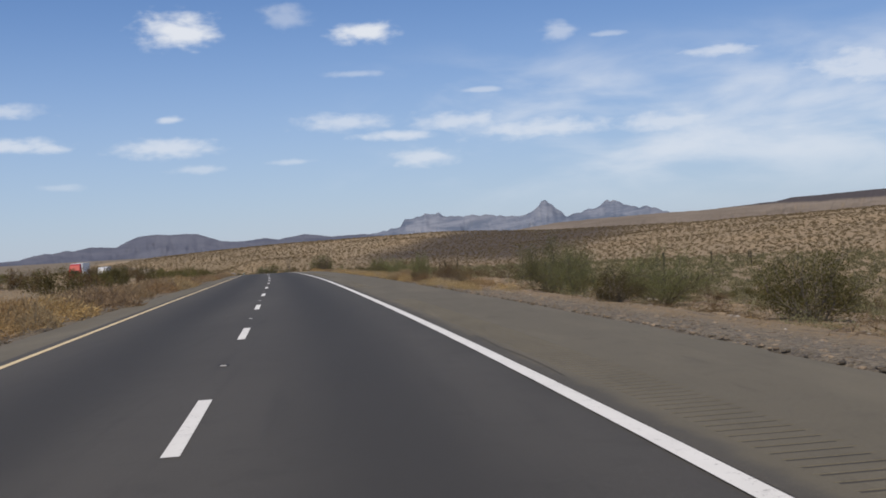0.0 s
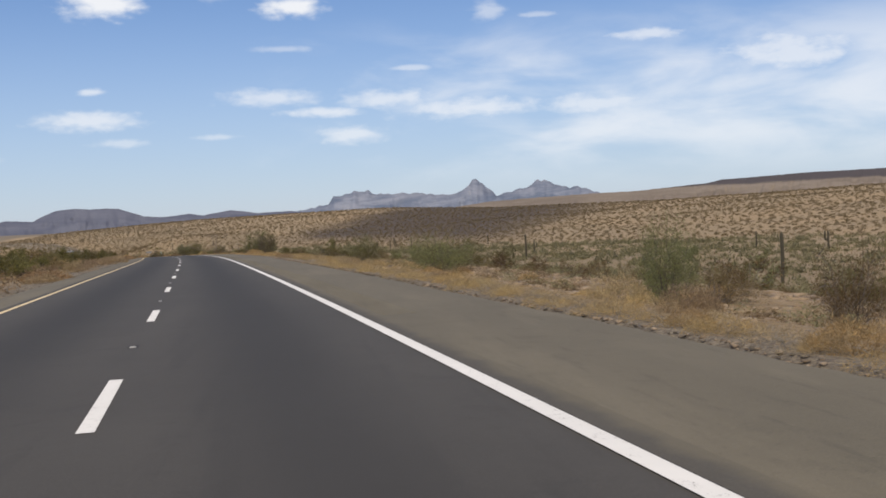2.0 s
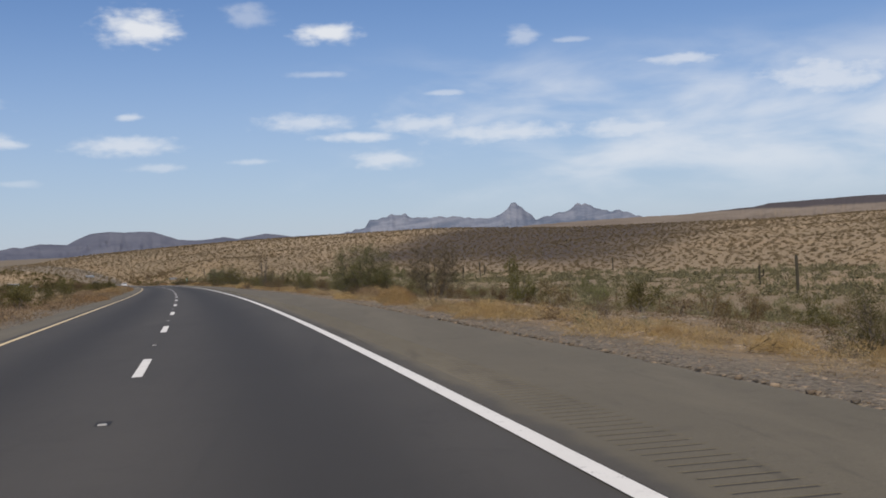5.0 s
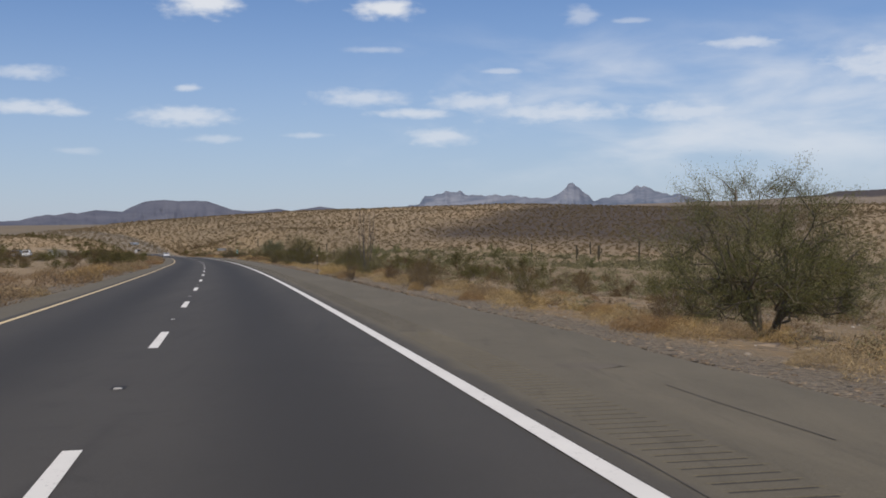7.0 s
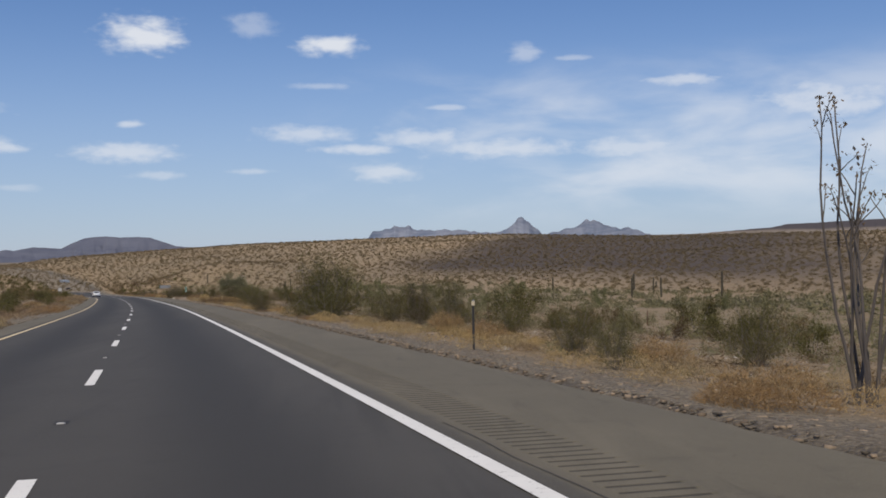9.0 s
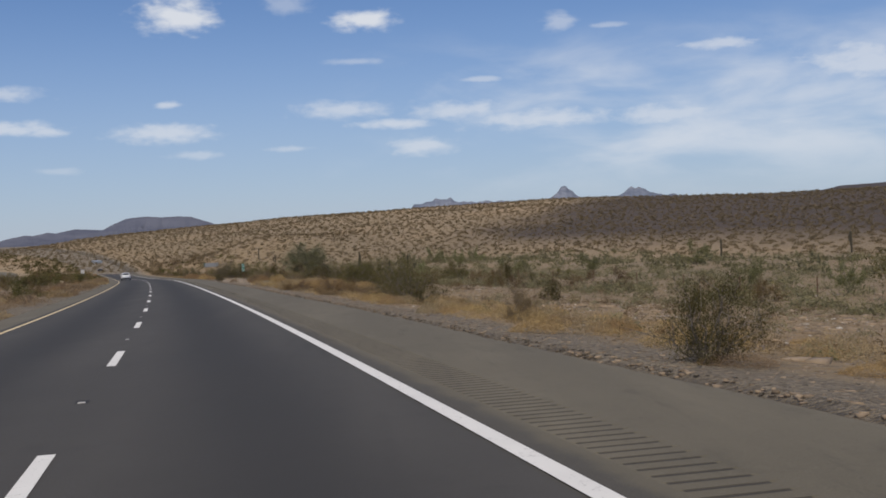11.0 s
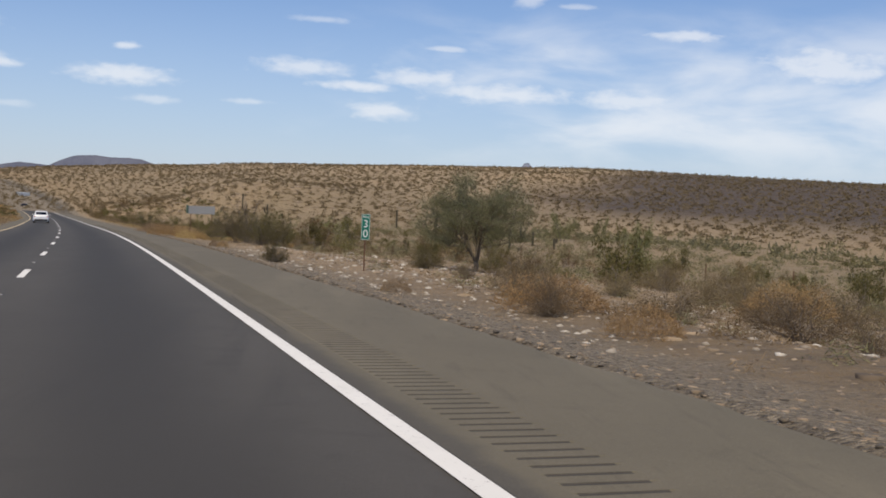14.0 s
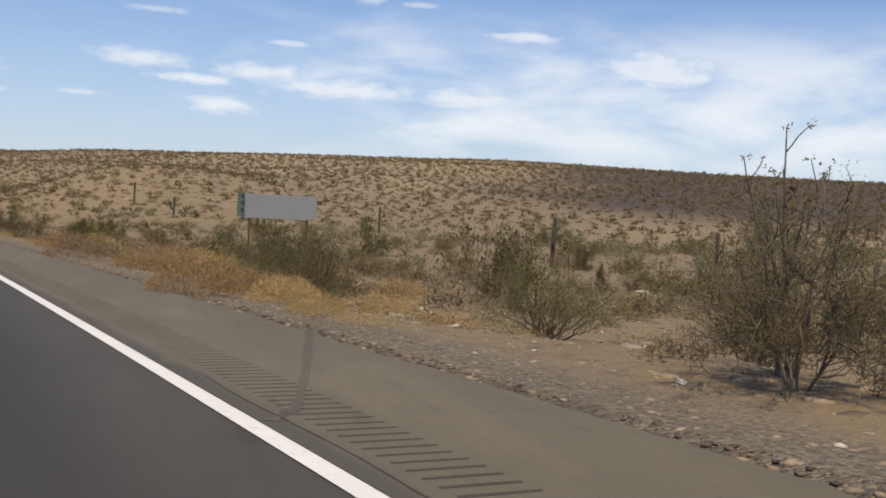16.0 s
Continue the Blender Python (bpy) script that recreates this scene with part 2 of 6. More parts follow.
def asphalt_material(name, dark, lite, track=False):
    mat, n, bsdf, at = material(name, 0.85)
    grain = n.noise(at, 55.0, 3.0, 0.7)
    blot = n.noise(at, 0.5, 6.0, 0.6)
    wide = n.noise(n.scaled(at, 0.5, 0.04, 1), 1.0, 4.0, 0.5)
    col = n.mix(blot, dark, lite)
    col = n.mix(n.math("MULTIPLY", n.smooth(wide, 0.45, 0.7), 0.35), col, tuple(c * 1.25 for c in lite))
    col = n.mix(n.math("MULTIPLY", n.smooth(grain, 0.5, 0.8), 0.5), col, tuple(c * 1.9 for c in lite))
    stain = n.noise(at, 1.7, 5.0, 0.65, 0.4)
    col = n.mix(n.math("MULTIPLY", n.smooth(stain, 0.52, 0.72), 0.30), col, tuple(c * 0.72 for c in dark))
    if not track:
        # dusty drifts and long scuffs on the pavement that carries no traffic
        drift = n.noise(n.scaled(at, 0.9, 0.16, 1), 1.0, 6.0, 0.62, 0.3)
        col = n.mix(n.math("MULTIPLY", n.smooth(drift, 0.48, 0.68), 0.38), col, tuple(c * 1.32 for c in lite))
        scuff = n.noise(n.scaled(at, 5.0, 0.5, 1), 1.0, 5.0, 0.65)
        col = n.mix(n.math("MULTIPLY", n.smooth(scuff, 0.56, 0.72), 0.38), col, tuple(c * 0.62 for c in dark))
        speck = n.noise(at, 16.0, 3.0, 0.7)
        col = n.mix(n.math("MULTIPLY", n.smooth(speck, 0.60, 0.70), 0.45), col, tuple(c * 0.6 for c in dark))
    if track:
        # dark oil band down the middle of each lane, paler wheel tracks beside it
        attr = n.tree.nodes.new("ShaderNodeAttribute")
        attr.attribute_name = "across"
        ragged = n.math("ADD", attr.outputs["Fac"], n.math("MULTIPLY", n.math("SUBTRACT", wide, 0.5), 0.6))
        lane = n.math("PINGPONG", n.math("ADD", ragged, 18.3), 1.83)
        n_band = n.smooth(lane, 1.75, 0.35)
        col = n.mix(n.math("MULTIPLY", n.math("SUBTRACT", 1.0, n_band), 0.75), col, tuple(c * 0.62 for c in dark))
        col = n.mix(n.math("MULTIPLY", n.smooth(n.noise(n.scaled(at, 3.0, 0.15, 1), 1.0, 3.0), 0.55, 0.75), 0.35), col, tuple(c * 0.7 for c in dark))
    n.link(col, bsdf.inputs["Base Color"])
    bump(n, bsdf, grain, 0.35, 0.008)
    return mat


def paint_material(name, colour):
    """Road paint, worn through to the asphalt in specks."""
    mat, n, bsdf, at = material(name, 0.7)
    wear = n.noise(at, 9.0, 6.0, 0.7)
    speck = n.noise(at, 60.0, 2.0, 0.6)
    f = n.math("MULTIPLY", n.smooth(n.math("ADD", n.math("MULTIPLY", wear, 0.6), n.math("MULTIPLY", speck, 0.4)), 0.56, 0.68), 0.75)
    soil = n.mix(n.noise(at, 1.2, 4.0), colour, tuple(c * 0.82 for c in colour))
    n.link(n.mix(f, soil, (0.09, 0.085, 0.08)), bsdf.inputs["Base Color"])
    return mat


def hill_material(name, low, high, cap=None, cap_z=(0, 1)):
    """Far rock; the colours passed in already carry the haze of distance."""
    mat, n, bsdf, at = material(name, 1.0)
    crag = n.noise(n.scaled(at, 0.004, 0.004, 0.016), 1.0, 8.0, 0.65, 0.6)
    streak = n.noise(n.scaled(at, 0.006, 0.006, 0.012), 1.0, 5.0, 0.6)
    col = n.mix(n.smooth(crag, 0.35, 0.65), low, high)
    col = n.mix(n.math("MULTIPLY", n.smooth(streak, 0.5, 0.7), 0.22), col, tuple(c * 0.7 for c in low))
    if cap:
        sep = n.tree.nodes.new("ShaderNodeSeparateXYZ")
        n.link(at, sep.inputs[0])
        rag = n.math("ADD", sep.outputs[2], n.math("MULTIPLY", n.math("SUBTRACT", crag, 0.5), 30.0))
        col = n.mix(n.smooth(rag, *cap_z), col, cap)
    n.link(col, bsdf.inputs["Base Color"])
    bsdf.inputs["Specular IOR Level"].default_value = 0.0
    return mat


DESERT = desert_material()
ASPHALT = asphalt_material("lane_asphalt", (0.045, 0.0408, 0.0352), (0.066, 0.0602, 0.052), True)
SHOULDER = asphalt_material("shoulder_asphalt", (0.095, 0.083, 0.057), (0.134, 0.116, 0.081))
# groove shade and dirt put into the colour; also serves real cracks and seams
GROOVE_SHADE_AND_CRACK = asphalt_material("groove_shade_and_crack", (0.035, 0.030, 0.024), (0.054, 0.047, 0.038))

# half-dark tone that paints the fainter shade of the far groove walls
GROOVE_HALF_SHADE = asphalt_material("groove_half_shade", (0.047, 0.041, 0.032), (0.068, 0.059, 0.046))


def margin_material():
    """Lane asphalt that gives way raggedly to the browner shoulder."""
    mat, n, bsdf, at = material("margin_asphalt", 0.85)
    attr = n.tree.nodes.new("ShaderNodeAttribute")
    attr.attribute_name = "across"
    ragged = n.math("ADD", attr.outputs["Fac"], n.math("MULTIPLY", n.math("SUBTRACT", n.noise(at, 1.1, 6.0, 0.65), 0.5), 0.45))
    blot, grain = n.noise(at, 0.5, 6.0, 0.6), n.noise(at, 55.0, 3.0, 0.7)
    lane = n.mix(blot, (0.058, 0.052, 0.041), (0.085, 0.076, 0.060))
    brown = n.mix(blot, (0.095, 0.083, 0.057), (0.134, 0.116, 0.081))
    col = n.mix(n.smooth(ragged, 0.20, 0.42), lane, brown)
    n.link(n.mix(n.math("MULTIPLY", n.smooth(grain, 0.5, 0.8), 0.4), col, (0.20, 0.18, 0.14)), bsdf.inputs["Base Color"])
    bump(n, bsdf, grain, 0.35, 0.008)
    return mat


MARGIN = margin_material()
WHITE_PAINT = paint_material("white_road_paint", (0.78, 0.77, 0.74))
YELLOW_PAINT = paint_material("yellow_road_paint", (0.75, 0.60, 0.36))
# grey-blue base colours paint the distance haze in; no air volume is built
HAZED_FAR_ROCK = hill_material("hazed_far_rock", (0.120, 0.150, 0.212), (0.255, 0.275, 0.330))
HAZED_MESA_ROCK = hill_material("hazed_mesa_rock", (0.104, 0.115, 0.158), (0.140, 0.150, 0.192))
SLOPE_ROCK = hill_material("slope_rock", (0.18, 0.152, 0.13), (0.235, 0.20, 0.17), (0.085, 0.078, 0.085), (50.0, 59.0))


def foliage_material(name, dark, lite, gold=None, trans=0.25):
    """Small leaves or blades: each one a little different, light passing through."""
    mat, n, bsdf, at = material(name, 0.75)
    geo = n.tree.nodes.new("ShaderNodeNewGeometry")
    info = n.tree.nodes.new("ShaderNodeObjectInfo")
    col = n.mix(geo.outputs["Random Per Island"], dark, lite)
    shift = n.noise(at, 1.3, 3.0)
    gloom = n.noise(at, 0.9, 4.0, 0.6)
    col = n.mix(n.math("MULTIPLY", n.smooth(gloom, 0.48, 0.68), 0.45), col, tuple(c * 0.62 for c in dark))
    col = n.mix(n.math("MULTIPLY", n.smooth(shift, 0.5, 0.75), 0.5), col, gold or tuple(c * 1.3 for c in lite))
    hsv = n.tree.nodes.new("ShaderNodeHueSaturation")
    n.link(n.math("ADD", 0.75, n.math("MULTIPLY", info.outputs["Random"], 0.5)), hsv.inputs["Value"])
    n.link(n.math("ADD", 0.488, n.math("MULTIPLY", info.outputs["Random"], 0.024)), hsv.inputs["Hue"])
    n.link(col, hsv.inputs["Color"])
    n.link(hsv.outputs[0], bsdf.inputs["Base Color"])
    bsdf.inputs["Specular IOR Level"].default_value = 0.15
    through_leaf = n.tree.nodes.new("ShaderNodeBsdfTranslucent")
    n.link(hsv.outputs[0], through_leaf.inputs[0])
    mixer = n.tree.nodes.new("ShaderNodeMixShader")
    mixer.inputs[0].default_value = trans
    n.link(bsdf.outputs[0], mixer.inputs[1])
    n.link(through_leaf.outputs[0], mixer.inputs[2])
    out = [x for x in n.tree.nodes if x.type == "OUTPUT_MATERIAL"][0]
    n.link(mixer.outputs[0], out.inputs[0])
    return mat


def bark_material(name, dark, lite):
    mat, n, bsdf, at = material(name, 0.9)
    f = n.noise(n.scaled(at, 14, 14, 3), 1.0, 5.0, 0.65)
    n.link(n.mix(f, dark, lite), bsdf.inputs["Base Color"])
    bump(n, bsdf, f, 0.5, 0.01)
    return mat


def stone_material(name, dark, lite):
    mat, n, bsdf, at = material(name, 0.9)
    geo = n.tree.nodes.new("ShaderNodeNewGeometry")
    f = n.noise(at, 9.0, 5.0, 0.6)
    col = n.mix(geo.outputs["Random Per Island"], dark, lite)
    col = n.mix(n.math("MULTIPLY", f, 0.5), col, tuple(c * 0.6 for c in dark))
    n.link(col, bsdf.inputs["Base Color"])
    bump(n, bsdf, f, 0.4, 0.02)
    return mat


LEAF_CREOSOTE = foliage_material("creosote_leaf", (0.100, 0.090, 0.033), (0.212, 0.184, 0.074), (0.25, 0.195, 0.085), 0.5)
LEAF_BROWN = foliage_material("brown_shrub_leaf", (0.125, 0.084, 0.042), (0.25, 0.178, 0.092), (0.31, 0.22, 0.115), 0.4)
LEAF_SLOPE = foliage_material("slope_shrub_leaf", (0.145, 0.105, 0.063), (0.262, 0.195, 0.120), (0.28, 0.21, 0.13), 0.35)
LEAF_SOFT = foliage_material("dusty_olive_leaf", (0.120, 0.098, 0.049), (0.225, 0.182, 0.097), (0.24, 0.187, 0.10), 0.5)
LEAF_TAN = foliage_material("tan_brush_leaf", (0.150, 0.112, 0.062), (0.290, 0.222, 0.130), (0.34, 0.26, 0.155), 0.4)
LEAF_BRUSH = foliage_material("rusty_brush_leaf", (0.135, 0.076, 0.034), (0.31, 0.205, 0.105), (0.46, 0.36, 0.22), 0.35)
LEAF_PALO = foliage_material("palo_verde_leaf", (0.15, 0.155, 0.066), (0.30, 0.292, 0.138), (0.31, 0.28, 0.135), 0.5)
LEAF_WASH = foliage_material("wash_shrub_leaf", (0.155, 0.142, 0.078), (0.280, 0.248, 0.142), (0.31, 0.255, 0.150), 0.45)
LEAF_HILL = foliage_material("hill_shrub_leaf", (0.132, 0.096, 0.056), (0.242, 0.180, 0.108), (0.26, 0.195, 0.118), 0.35)
GRASS_GOLD = foliage_material("dry_grass", (0.315, 0.205, 0.094), (0.60, 0.425, 0.212), (0.57, 0.395, 0.19), 0.45)
GRASS_TAN = foliage_material("pale_dry_grass", (0.27, 0.196, 0.110), (0.50, 0.375, 0.225), (0.52, 0.39, 0.235), 0.4)
BARK = bark_material("desert_bark", (0.085, 0.070, 0.052), (0.20, 0.165, 0.125))
TWIG = bark_material("grey_twig", (0.14, 0.115, 0.09), (0.28, 0.24, 0.20))
OCOTILLO_BARK = bark_material("ocotillo_bark", (0.075, 0.062, 0.055), (0.17, 0.145, 0.125))
SAGUARO_SKIN = bark_material("saguaro_skin", (0.046, 0.040, 0.027), (0.098, 0.085, 0.057))
STONE_PALE = stone_material("pale_stone", (0.28, 0.235, 0.185), (0.64, 0.59, 0.52))
STONE_TAN = stone_material("tan_stone", (0.20, 0.142, 0.088), (0.44, 0.33, 0.22))
STONE_DARK = stone_material("asphalt_crumbs", (0.060, 0.049, 0.036), (0.20, 0.163, 0.122))
STONE_BROWN = stone_material("brown_stone", (0.135, 0.099, 0.066), (0.41, 0.315, 0.22))
GALVANISED = plain("galvanised_steel", (0.36, 0.37, 0.38), 0.45, 0.6)
SIGN_BACK = plain("sign_back_aluminium", (0.295, 0.305, 0.31), 0.75, 0.05, 0.08, 1.5)
RUST = plain("brown_steel_post", (0.16, 0.085, 0.05), 0.75, 0.2)
SIGN_GREEN = plain("sign_green", (0.0, 0.16, 0.115), 0.4)
MARKER_GREEN = plain("dull_green_plate", (0.10, 0.155, 0.115), 0.6)
SIGN_WHITE = plain("sign_white", (0.80, 0.80, 0.78), 0.4)
DARK_POST = plain("dark_post", (0.045, 0.042, 0.04), 0.6)
REFLECT = plain("amber_reflector", (0.75, 0.62, 0.42), 0.25)
CAR_WHITE = plain("white_car_paint", (0.80, 0.81, 0.82), 0.22, 0.0, 0.03)
CAR_DARK = plain("dark_car_paint", (0.025, 0.027, 0.032), 0.25, 0.0, 0.05)
CAR_RED = plain("red_truck_paint", (0.42, 0.028, 0.025), 0.55, 0.0, 0.05)
CAR_GREY = plain("grey_car_paint", (0.22, 0.23, 0.25), 0.3, 0.2, 0.05)
TRAILER = plain("trailer_panel", (0.72, 0.73, 0.74), 0.4, 0.0, 0.06)
TRAILER_GREY = plain("grey_trailer_panel", (0.33, 0.37, 0.42), 0.4, 0.0, 0.06)
GLASS = plain("tinted_glass", (0.012, 0.014, 0.017), 0.06, 0.0, 0.02)
TYRE = plain("tyre_rubber", (0.018, 0.018, 0.019), 0.85)
RIM = plain("wheel_rim", (0.45, 0.46, 0.47), 0.35, 0.8)
TAIL_RED = plain("tail_lamp", (0.40, 0.015, 0.015), 0.2)
TRIM = plain("black_trim", (0.02, 0.02, 0.021), 0.6)
STAIN = asphalt_material("stained_asphalt", (0.088, 0.075, 0.055), (0.125, 0.107, 0.08))
MARKER_PAINT = plain("worn_marker", (0.36, 0.35, 0.33), 0.5)
TAR = asphalt_material("tar_streak", (0.058, 0.050, 0.038), (0.112, 0.097, 0.072))
LEAF_TREE = foliage_material("grey_green_leaf", (0.215, 0.235, 0.125), (0.40, 0.405, 0.235), (0.36, 0.345, 0.19), 0.6)
LEAF_DARK = foliage_material("dark_olive_leaf", (0.080, 0.069, 0.027), (0.165, 0.138, 0.057), (0.185, 0.145, 0.066), 0.4)
LEAF_OLIVE = foliage_material("olive_leaf", (0.112, 0.115, 0.046), (0.218, 0.205, 0.090), (0.225, 0.20, 0.09), 0.45)
POCKET = asphalt_material("pocket_asphalt", (0.018, 0.017, 0.016), (0.026, 0.025, 0.024))
SIGN_FADED = plain("faded_sign_white", (0.58, 0.57, 0.54), 0.5)
BLEACHED = bark_material("bleached_wood", (0.42, 0.38, 0.32), (0.72, 0.68, 0.6))

# ---------------------------------------------------------------- the lie of the land
TH = [1.11, 3.63, 4.04, 4.59, 4.91, 6.24, 7.06, 7.72, 8.34, 8.75, 9.82, 10.32, 10.82, 11.76, 12.49, 12.55, 13.23, 14.33, 15.06, 16.81, 19.36, 22.45, 25.82, 29.32, 32.83]
GR = [-0.0043, -0.0099, -0.0131, -0.0157, -0.0178, -0.0216, -0.0261, -0.0264, -0.0275, -0.0287, -0.0276, -0.0269, -0.0274, -0.0297, -0.0297, -0.0283, -0.0247, -0.0193, -0.0132, -0.0073, -0.0016, 0.0, 0.0, 0.0, 0.0]
KNOTS = np.arange(-20, 941, 40.0)
S_ALL = np.arange(-120.0, 1500.1, 1.0)


def glide(kx, ky, x):
    """Smooth curve through knots."""
    m = np.gradient(ky, kx)
    x = np.clip(x, kx[0], kx[-1])
    i = np.clip(np.searchsorted(kx, x) - 1, 0, len(kx) - 2)
    h = kx[i + 1] - kx[i]
    t = (x - kx[i]) / h
    return (2 * t**3 - 3 * t**2 + 1) * ky[i] + (t**3 - 2 * t**2 + t) * h * m[i] + (-2 * t**3 + 3 * t**2) * ky[i + 1] + (t**3 - t**2) * h * m[i + 1]


HEADING = np.radians(glide(KNOTS, np.array(TH), S_ALL))
SLOPE = glide(KNOTS, np.array(GR), S_ALL)
RX = np.concatenate([[0], np.cumsum(-np.sin(HEADING[:-1]))])
RY = np.concatenate([[0], np.cumsum(np.cos(HEADING[:-1]))])
RZ = np.concatenate([[0], np.cumsum(SLOPE[:-1])])
for arr in (RX, RY, RZ):
    arr -= arr[120]


def at_road(s, u, dz=0.0):
    """World place from the way along the white edge line, the offset to its right, and the height over the asphalt."""
    x, y, z, a = (np.interp(s, S_ALL, arr) for arr in (RX, RY, RZ, HEADING))
    return np.stack([x + u * np.cos(a), y + u * np.sin(a), z + dz + 0 * u], -1)


def heading_at(s):
    return float(np.interp(s, S_ALL, HEADING))


# the long desert hill beside the road: its crest (x, y, z) and its foot (x, y)
CREST = np.array([(-330, 1180, -17), (-215, 1140, -15), (-170, 1124, -4.6), (-135, 1115, 1), (-85, 1040, 3.5), (-45, 951, 4.5), (20, 890, 5.6), (69, 855, 6.3),
                  (130, 760, 2.8), (210, 640, 2.4), (270, 545, 5), (330, 440, 7.5), (380, 330, 8.5), (430, 200, 9), (480, 0, 9), (520, -200, 9)], float)
FOOT = np.array([(-300, 900), (-190, 800), (-103, 690), (-80, 655), (-45, 625), (0, 600), (20, 530), (31, 475), (80, 385), (130, 250), (190, 100), (230, -100), (250, -300)], float)


def to_line(px, py, line):
    """Distance to a polyline, signed (positive on its right hand, walking along it), and the running place on it."""
    best = np.full(px.shape, 1e9)
    sign = np.ones(px.shape)
    run = np.zeros(px.shape)
    for i in range(len(line) - 1):
        ax, ay = line[i][:2]
        bx, by = line[i + 1][:2]
        ux, uy = bx - ax, by - ay
        t = np.clip(((px - ax) * ux + (py - ay) * uy) / (ux * ux + uy * uy), 0, 1)
        dx, dy = px - ax - t * ux, py - ay - t * uy
        d = np.hypot(dx, dy)
        near = d < best
        best = np.where(near, d, best)
        sign = np.where(near, np.where(ux * dy - uy * dx < 0, 1.0, -1.0), sign)
        run = np.where(near, i + t, run)
    return best * sign, run


def soft(t):
    t = np.clip(t, 0, 1)
    return t * t * (3 - 2 * t)


def wobble(x, y, scale, amp):
    return amp * (np.sin(x / scale * 1.3 + 0.7 * np.sin(y / scale * 0.9)) * np.cos(y / scale * 1.1 + 0.8 * np.sin(x / scale * 0.7)))


# cross profile of the ground: right of the asphalt, and left
U_R = np.array([-9.0, 0, 3.15, 3.65, 5.0, 7.0, 10.0, 17.0, 30.0])
H_R = np.array([-0.25, -0.25, -0.22, -0.07, -0.18, -0.38, -0.85, -1.2, -2.0])
U_L = np.array([-60.0, -46.5, -44.0, -33.0, -31.0, -24.0, -16.0, -12.0, -9.2, -8.8, -7.0])
H_L = np.array([0.9, 0.9, 0.75, 0.75, 0.9, 0.35, -0.25, -0.25, -0.1, -0.22, -0.25])


def ground_z(px, py):
    """Height of the desert floor."""
    px, py = np.asarray(px, float), np.asarray(py, float)
    s = np.interp(py, RY, S_ALL)
    for _ in range(3):
        x0, y0, a = np.interp(s, S_ALL, RX), np.interp(s, S_ALL, RY), np.interp(s, S_ALL, HEADING)
        s = np.clip(s + (-(px - x0) * np.sin(a) + (py - y0) * np.cos(a)) * 0.9, S_ALL[0], S_ALL[-1])
    x0, y0, a = np.interp(s, S_ALL, RX), np.interp(s, S_ALL, RY), np.interp(s, S_ALL, HEADING)
    u = (px - x0) * np.cos(a) + (py - y0) * np.sin(a)
    zr = np.interp(s, S_ALL, RZ)
    # near the road
    h = np.where(u > -4, np.interp(u, U_R, H_R), np.interp(u, U_L, H_L))
    rough = soft((np.abs(u + 3.5) - 8) / 10)
    h = h + rough * (wobble(px, py, 6.0, 0.12) + wobble(px + 31, py, 2.3, 0.05))
    h = h - 0.55 * soft((u - 7) / 5) * soft((s - 5) / 25) * soft((95 - s) / 25)
    h = h + np.interp(s, [398, 411, 430, 445, 468, 498, 508], [0, 0.55, 0.6, 0.35, 0.45, 0.45, 0]) * soft((u - 5) / 4) * soft((36 - u) / 14)
    z = zr + h
    # the wash to the right
    wash = np.interp(s, [-120, 0, 165, 300, 450, 600, 900], [-5.5, -6.2, -7.9, -9.2, -11.6, -13.2, -14]) + wobble(px, py, 17.0, 0.35) + wobble(px, py, 55.0, 0.3)
    z = z + (np.minimum(wash, zr + 1.0) - z) * soft((u - 12) / 48)
    # the plain to the left falls away slowly and is flat far off
    plain_z = -9.0 + wobble(px, py, 120.0, 0.8)
    z = z + (plain_z - z) * soft((-u - 55) / 260)
    # the hill
    df, rf = to_line(px, py, FOOT)
    dc, rc = to_line(px, py, CREST)
    df, dc = -df, dc
    top = np.interp(rc, np.arange(len(CREST)), CREST[:, 2])
    up = np.clip(df, 0, None)
    frac = up / (up + np.clip(dc, 0, None) + 1e-6)
    rise = 1 - (1 - frac) ** 1.35
    hill = z + (top - z) * rise
    gully = wobble(px, py, 23.0, 0.5) + wobble(px + 17, py - 9, 9.0, 0.22)
    hill = hill + gully * soft(frac * 4) * soft(dc / 30)
    hill = np.where(dc < 0, top - 0.035 * np.abs(dc), hill)
    z = np.where(df > 0, hill, z)
    # cut bank where the hill's end meets the road
    bank = 6.0 * np.exp(-(((px + 66) / 26) ** 2 + ((py - 690) / 42) ** 2))
    z = z + bank * soft((u - 5) / 12)
    # everything is level far out
    far = soft((np.hypot(px, py - 500) - 1300) / 900)
    return z + (-12.0 - z) * far


def mesh_object(name, verts, faces, mats, parent=None, smooth=False, index=None):
    me = bpy.data.meshes.new(name)
    me.from_pydata([tuple(v) for v in verts], [], [tuple(f) for f in faces])
    for m in (mats if isinstance(mats, (list, tuple)) else [mats]):
        me.materials.append(m)
    if index is not None:
        me.polygons.foreach_set("material_index", np.asarray(index, np.int32))
    if smooth:
        me.polygons.foreach_set("use_smooth", np.ones(len(me.polygons), bool))
    me.update()
    ob = new(name, me)
    if parent is not None:
        ob.parent = parent
    return ob


def grid_faces(rows, cols):
    i = np.arange(rows - 1)[:, None] * cols + np.arange(cols - 1)[None, :]
    return np.stack([i, i + 1, i + cols + 1, i + cols], -1).reshape(-1, 4)


